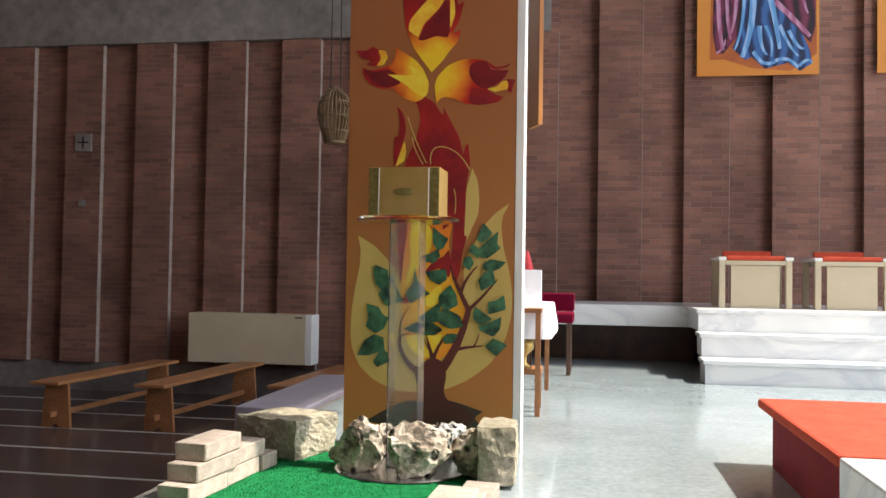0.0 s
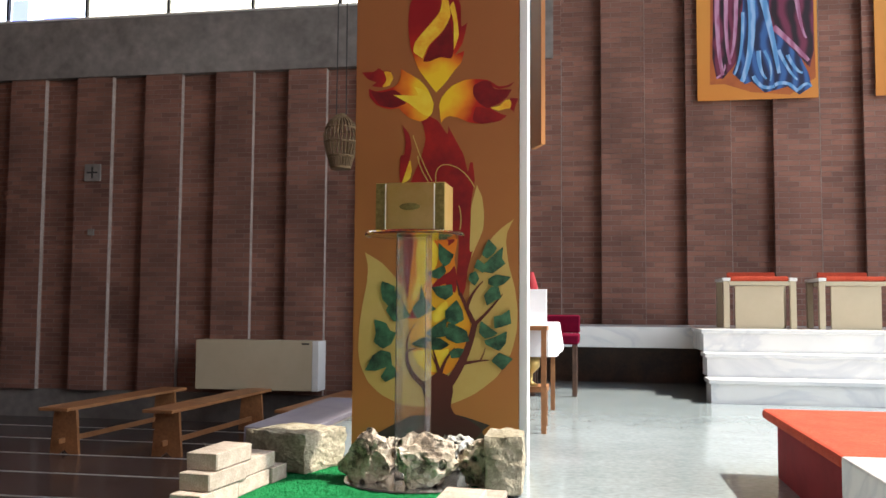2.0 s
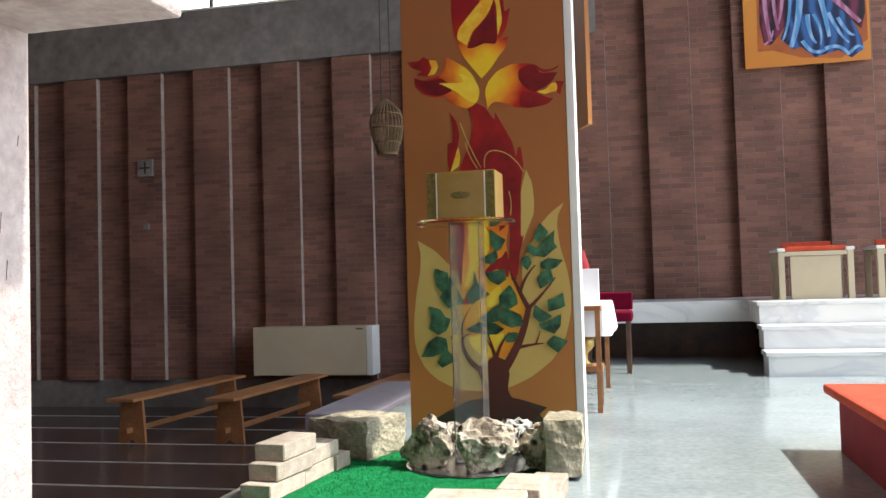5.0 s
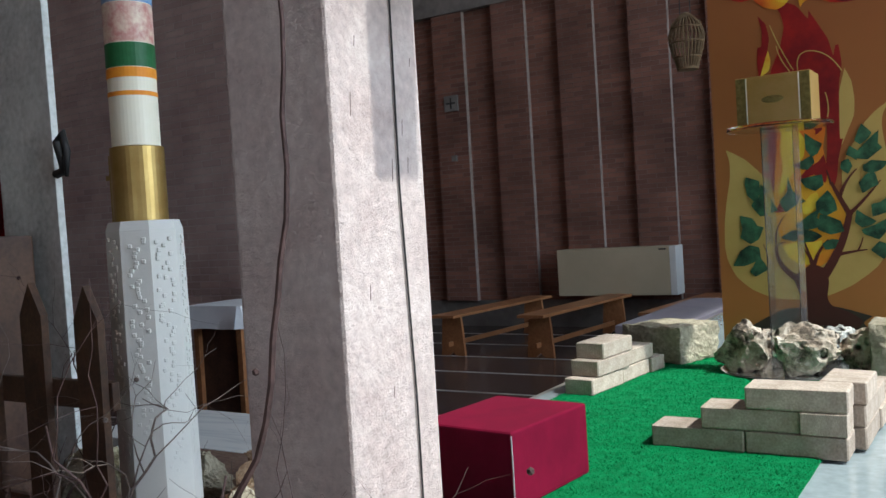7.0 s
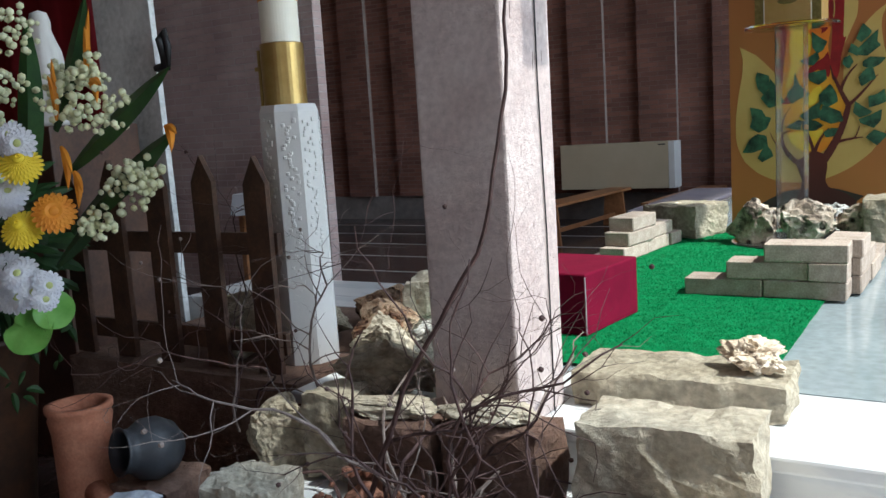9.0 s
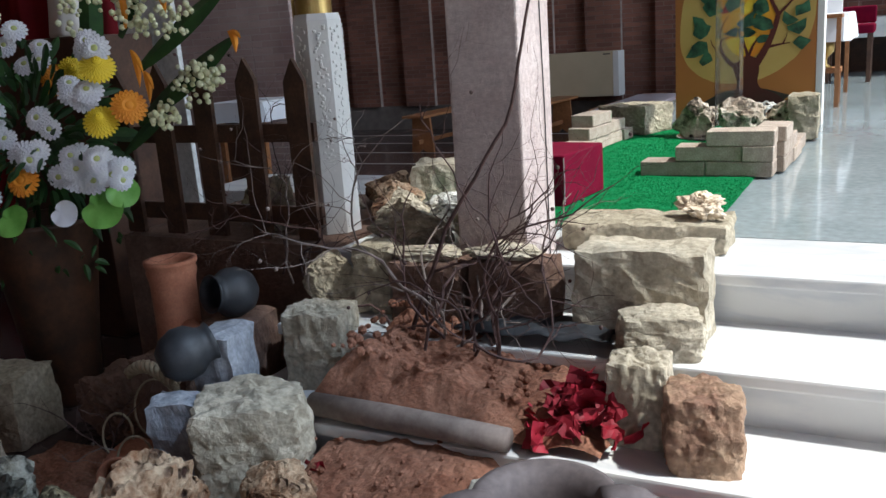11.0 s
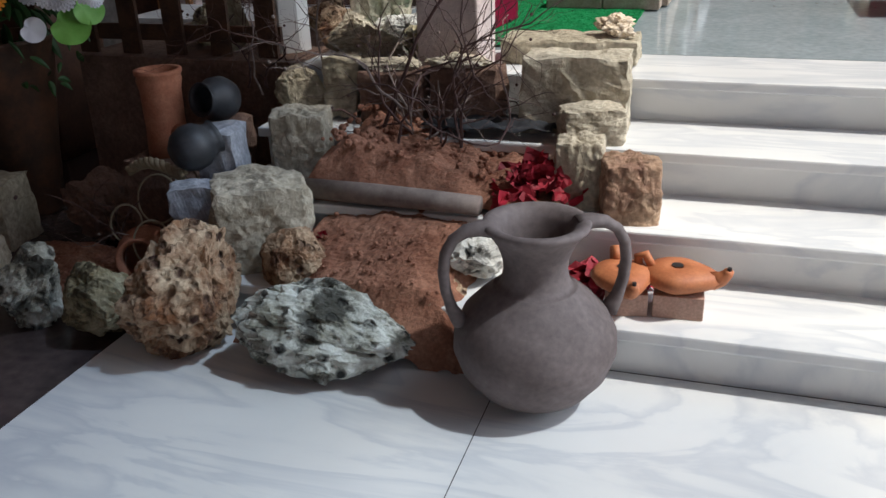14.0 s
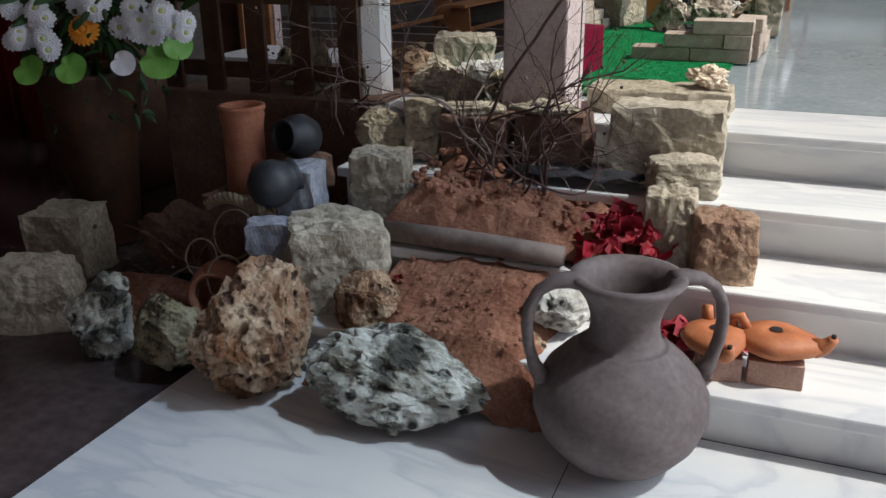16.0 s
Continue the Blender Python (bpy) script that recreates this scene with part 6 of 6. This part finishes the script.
for size, sd, m, at, rz, lab in BOULDERS:
    single("boulder", rocky(size, sd, 0.30, 5, 0.75, 0.03, -0.43), m, at, lab, "boulder", rz=rz, group="boulders of the rock garden")
for size, sd, m, at, rz, lab in (
    ((0.40, 0.20, 0.29), 61, TUFFPALE, (-0.475, 1.045, -0.171), 3, "large pale tuff block on the stairs"),
    ((0.57, 0.26, 0.10), 62, TUFF, (-0.575, 1.50, 0.0), 2, "flat tuff slab at the head of the stairs"),
    # Next two are ordinary tuff; their front shade is painted in as dark brown.
    ((0.28, 0.16, 0.23), 63, SHADEDSTONE, (-0.90, 1.03, -0.171), -2, "tuff block on the stairs"),
    ((0.27, 0.16, 0.21), 64, SHADEDSTONE, (-1.20, 1.03, -0.171), 3, "tuff block on the stairs"),
    ((0.14, 0.16, 0.25), 65, TUFF, (-1.44, 1.06, -0.171), 12, "tuff block on the stairs"),
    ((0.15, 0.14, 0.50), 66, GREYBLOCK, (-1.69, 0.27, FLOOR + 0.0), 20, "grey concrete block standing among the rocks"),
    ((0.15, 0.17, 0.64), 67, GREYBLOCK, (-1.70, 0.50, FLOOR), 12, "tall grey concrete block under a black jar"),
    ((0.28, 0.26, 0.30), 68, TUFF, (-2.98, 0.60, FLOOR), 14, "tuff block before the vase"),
    ((0.26, 0.24, 0.46), 69, SHADEDSTONE, (-2.06, 0.66, FLOOR), 0, "brown block under the terracotta pipe"),
    ((0.20, 0.2, 0.58), 70, SHADEDSTONE, (-1.87, 0.78, FLOOR), 10, "brown block under a black jar"),
    ((0.30, 0.22, 0.22), 71, TUFFPALE, (-1.64, 2.02, -0.003), 20, "pale stone block behind the cross"),
):
    single("stone_block", block(size, sd, 0.014, 12), m, at, lab, "stone block", rz=rz, group="stone blocks of the rock garden")
bm = rocky((0.17, 0.13, 0.10), 81, 0.9, 5, pits=0.16)
single("coral", bm, CORAL, (-0.40, 1.50, 0.098), "pale branching coral stone", "coral", rz=20)
bm = rocky((0.11, 0.09, 0.10), 82, 0.3, 4)
single("white_shell", bm, PLASTER, (-1.47, 1.34, 0.0), "shiny white shell among the stones", "shell")


def mound(x0, y0, x1, y1, height, seed, lump):
    bm = bmesh.new()
    bmesh.ops.create_grid(bm, x_segments=90, y_segments=70, size=0.5)
    for v in bm.verts:
        u, w = v.co.x, v.co.y
        x, y = x0 + (u + 0.5) * (x1 - x0), y0 + (w + 0.5) * (y1 - y0)
        rim = min(1.0, 5.0 * (0.5 - max(abs(u), abs(w)) + 0.05 * noise.noise(Vector((x * 9, y * 9, seed)))))
        rim = max(0.0, rim) ** 0.6
        p = Vector((x * 9, y * 9, seed))
        z = height(x, y) * rim + lump * rim * (noise.noise(p * 1.2) + 0.6 * abs(noise.noise(p * 3.1)) + 0.4 * abs(noise.noise(p * 7)))
        v.co = Vector((x, y, z))
    return bm


def crumbs(x0, y0, x1, y1, n, zf, seed, r):
    bm = bmesh.new()
    q = random.Random(seed)
    for k in range(n):
        x, y = q.uniform(x0, x1), q.uniform(y0, y1)
        s = r * q.uniform(0.35, 1.0)
        bmesh.ops.create_icosphere(bm, subdivisions=1, radius=s, matrix=Matrix.Translation((x, y, zf(x, y))) @ pose(0, 0, 0, q.random() * 90, q.random() * 90, 0))
    return bm


hi = lambda x, y: 0.10 + 0.10 * max(0, min(1, (-0.75 - x) / 0.5)) + 0.12 * max(0, y - 0.7)
single("soil_bed", mound(-1.42, 0.50, -0.46, 1.00, hi, 3, 0.026), SOIL, (0, 0, -0.342), "heap of red-brown earth on the stairs", "earth", kind="stuff")
single("soil_crumbs", crumbs(-1.33, 0.56, -0.70, 0.95, 120, lambda x, y: hi(x, y) + 0.012, 4, 0.018), SOIL, (0, 0, -0.342), "loose clods of red-brown earth", "earth", kind="stuff")
lo = lambda x, y: 0.15 + 0.05 * math.sin((x + 1.4) * 3.5) + 0.13 * max(0, min(1, (y - 0.08) / 0.34))
single("soil_heap", mound(-1.44, 0.0, -0.60, 0.62, lo, 7, 0.018), SOIL, (0, 0, SLAB - 0.002), "low heap of red-brown earth on the landing", "earth", kind="stuff")
single("soil_grains", crumbs(-1.32, 0.10, -0.74, 0.44, 70, lambda x, y: lo(x, y) + 0.014, 9, 0.010), SOIL, (0, 0, SLAB), "loose clods of red-brown earth", "earth", kind="stuff")
single("soil_patch", mound(-2.75, 0.10, -1.95, 0.62, lambda x, y: 0.07, 8, 0.03), SOIL, (0, 0, FLOOR - 0.002), "spread of red-brown earth on the dark floor", "earth", kind="stuff")
single("log", tube([(-1.36, 0.49, -0.292), (-1.1, 0.475, -0.29), (-0.9, 0.47, -0.292), (-0.70, 0.46, -0.294)], [0.036, 0.039, 0.037, 0.034], 16), TWIGPALE, (0, 0, 0), "peeled round log holding back the earth", "log", smooth=True)
bm = bmesh.new()
bmesh.ops.create_grid(bm, x_segments=24, y_segments=10, size=0.5)
for v in bm.verts:
    p = Vector((v.co.x * 7, v.co.y * 5, 2))
    v.co = Vector((v.co.x * 0.50, v.co.y * 0.17, 0.02 + 0.03 * noise.noise(p)))
bmesh.ops.solidify(bm, geom=bm.faces[:], thickness=0.004)
single("black_sheet", bm, BLACKCLAY, (-0.78, 0.905, -0.145), "crumpled black plastic sheet on the earth", "plastic sheet", smooth=True)


def crumple(at, n, spread, seed, label):
    t = thing("red_petals", label, "paper petals", at)
    q = random.Random(seed)
    for k in range(n):
        bm = bmesh.new()
        bmesh.ops.create_grid(bm, x_segments=3, y_segments=3, size=0.5)
        s = q.uniform(0.035, 0.065)
        for v in bm.verts:
            v.co = Vector((v.co.x * s, v.co.y * s * 1.3, s * 0.45 * noise.noise(Vector((v.co.x * 2, v.co.y * 2, k * 3.1)))))
        o = part("petal", bm, PETAL, t)
        u, w = q.gauss(0, 0.45), q.gauss(0, 0.45)
        o.matrix_basis = pose(u * spread[0], w * spread[1], 0.02 + spread[2] * max(0, 1 - u * u - w * w) * q.random(), q.uniform(-70, 70), q.uniform(-70, 70), q.uniform(0, 360))


crumple((-0.55, 0.62, -0.31), 90, (0.17, 0.13, 0.13), 3, "heap of crumpled crimson paper petals")
crumple((-0.27, 0.37, -0.51), 34, (0.12, 0.08, 0.07), 5, "crimson paper petals on the marble step")
crumple((-1.25, 0.34, -0.45), 6, (0.06, 0.05, 0.03), 6, "few crimson paper petals by the boulder")


# ---- pots ----
def jar(at, s, rx, rz, material, label):
    bm = lathe([(0, 0), (0.05, 0), (0.085, 0.03), (0.105, 0.08), (0.10, 0.13), (0.075, 0.165), (0.07, 0.19), (0.08, 0.205), (0.074, 0.208), (0.06, 0.19), (0.06, 0.165), (0.085, 0.12), (0, 0.03)], 36)
    for v in bm.verts:
        v.co = Vector((v.co.x * s, v.co.y * s, (v.co.z - 0.09) * s))
    ob = part("jar", bm, material, smooth=True)
    ob.matrix_basis = pose(*at, 0, 0, rz) @ pose(0, 0, 0, rx, 0, 0)
    return tagged(ob, label, "jar", "clay jars")


jar((-1.84, 0.74, -0.045), 0.84, 80, -14, BLACKCLAY, "black clay jar lying on its side, mouth open")
jar((-1.735, 0.36, -0.125), 0.82, 78, 150, BLACKCLAY, "black clay jar tipped on a grey block")
jar((-1.98, 0.33, -0.55), 1.05, 80, 20, TERRADULL, "dull brown clay jar lying in the rubble")
jar((-1.75, 0.16, -0.60), 0.9, 70, -30, BLACKCLAY, "black clay jar lying between the rocks")
pipe = thing("terracotta_pipe", "ribbed terracotta pipe with a side branch", "terracotta pipe", (-2.06, 0.68, -0.262))
part("tube", lathe([(0.066, 0), (0.084, 0), (0.078, 0.10), (0.080, 0.26), (0.088, 0.30), (0.084, 0.315), (0.092, 0.325), (0.092, 0.34), (0.072, 0.34), (0.066, 0.30), (0.066, 0)], 36), TERRADULL, pipe, smooth=True)
part("branch", tube([(0.06, -0.02, 0.10), (0.13, -0.04, 0.07), (0.19, -0.06, 0.03)], [0.035, 0.033, 0.036], 14), TERRADULL, pipe, smooth=True)
bm = bmesh.new()
for ph in range(3):
    pts = []
    for i in range(60):
        t = i / 59
        c = Vector((-2.10 + 0.30 * t, 0.46 - 0.08 * t, -0.27 + 0.05 * t + 0.03 * math.sin(4 * t)))
        a = 22 * t + ph * 2.094
        pts.append(c + 0.012 * Vector((0, math.cos(a), math.sin(a))))
    tube(pts, 0.012, 6, bm)
single("rope", bm, ROPE, (0, 0, 0), "length of twisted hemp rope over the stones", "rope", smooth=True)
for k, (x, y, z, r) in enumerate(((-1.88, 0.24, -0.46, 0.08), (-1.80, 0.22, -0.50, 0.06), (-1.96, 0.42, -0.36, 0.09), (-2.06, 0.34, -0.44, 0.07), (-1.86, 0.46, -0.30, 0.06))):
    single("wire_ring", tube([(x + r * math.cos(a), y + 0.3 * r * math.sin(a), z + r * math.sin(a)) for a in (2 * math.pi * i / 26 for i in range(27))], 0.004, 5), ROPE, (0, 0, 0), "thin ring of dry vine", "ring", group="vine rings")


# ---- dry twigs ----
def shrub(name, base, starts, seed, label, depth=3):
    q = random.Random(seed)
    t = thing(name, label, "dry shrub", base)

    def grow(bm, p, d, length, r, level):
        n = max(4, int(length / 0.045))
        pts, rad = [p.copy()], [r]
        cur, dd = p.copy(), d.normalized()
        for i in range(n):
            dd = (dd + Vector((q.gauss(0, 0.30), q.gauss(0, 0.30), q.gauss(0.0, 0.27)))).normalized()
            cur = cur + dd * length / n
            pts.append(cur.copy())
            rad.append(r * 0.95 * (1 - 0.72 * (i + 1) / n))
            if level > 0 and i > 0 and q.random() < (0.40 if level > 1 else 0.34):
                side = (dd + Vector((q.gauss(0, 0.7), q.gauss(0, 0.7), q.gauss(0.1, 0.6)))).normalized()
                grow(bm, cur, side, length * q.uniform(0.25, 0.5), rad[-1] * 0.65, level - 1)
            elif level == 0 and q.random() < 0.03:
                bmesh.ops.create_icosphere(bm, subdivisions=1, radius=0.007, matrix=Matrix.Translation(cur))
        tube(pts, rad, 5, bm)

    for k, (d, length, r) in enumerate(starts):
        bm = bmesh.new()
        p = Vector((q.uniform(-0.24, 0.24), q.uniform(-0.08, 0.08), 0))
        grow(bm, p, Vector(d), length, r * 0.8, depth if length > 0.5 else 2)
        part("branch", bm, BARK if k % 4 else TWIGPALE, t)
    return t


spread = random.Random(41)
STARTS = [((spread.uniform(-0.85, 0.85), spread.uniform(-0.12, 0.15), spread.uniform(0.45, 1.0)), spread.uniform(0.5, 0.95), spread.uniform(0.0065, 0.009)) for k in range(17)]
shrub("dry_shrub", (-1.08, 0.80, -0.19), STARTS, 17, "bare dry thorny twigs standing in the earth")
shrub("dry_shrub", (-1.75, 1.10, -0.1), [((-0.3, 0, 1), 0.9, 0.007), ((0.2, 0, 1), 1.0, 0.007), ((-0.6, 0.0, 0.8), 0.75, 0.006), ((0.5, 0.0, 0.9), 0.85, 0.007), ((-0.05, -0.1, 1), 0.8, 0.006), ((-0.9, 0, 0.6), 0.6, 0.006)], 23, "bare dry twigs before the picket fence")
shrub("dry_vine", (-1.95, 0.35, -0.5), [((-0.8, 0, 0.5), 0.4, 0.004), ((0.5, -0.2, 0.6), 0.35, 0.004), ((-0.2, -0.3, 0.6), 0.35, 0.004), ((0.1, 0, 0.9), 0.4, 0.004)], 29, "tangle of thin dry vines among the jars", 1)
limbs = thing("long_branch", "long dark bare branch leaning by the cross", "branch", (0, 0, 0))
pts = []
for a, b in zip(((-1.20, 0.82, -0.18), (-1.02, 0.80, 0.20), (-0.80, 0.78, 0.52), (-0.71, 0.78, 0.85)), ((-1.02, 0.80, 0.20), (-0.80, 0.78, 0.52), (-0.71, 0.78, 0.85), (-0.70, 0.78, 1.25))):
    for i in range(6):
        p = Vector(a).lerp(Vector(b), i / 6)
        pts.append(p + 0.012 * noise.noise_vector(p * 9))
part("stem", tube(pts, [0.008 - 0.005 * i / len(pts) for i in range(len(pts))], 6), BARK, limbs)
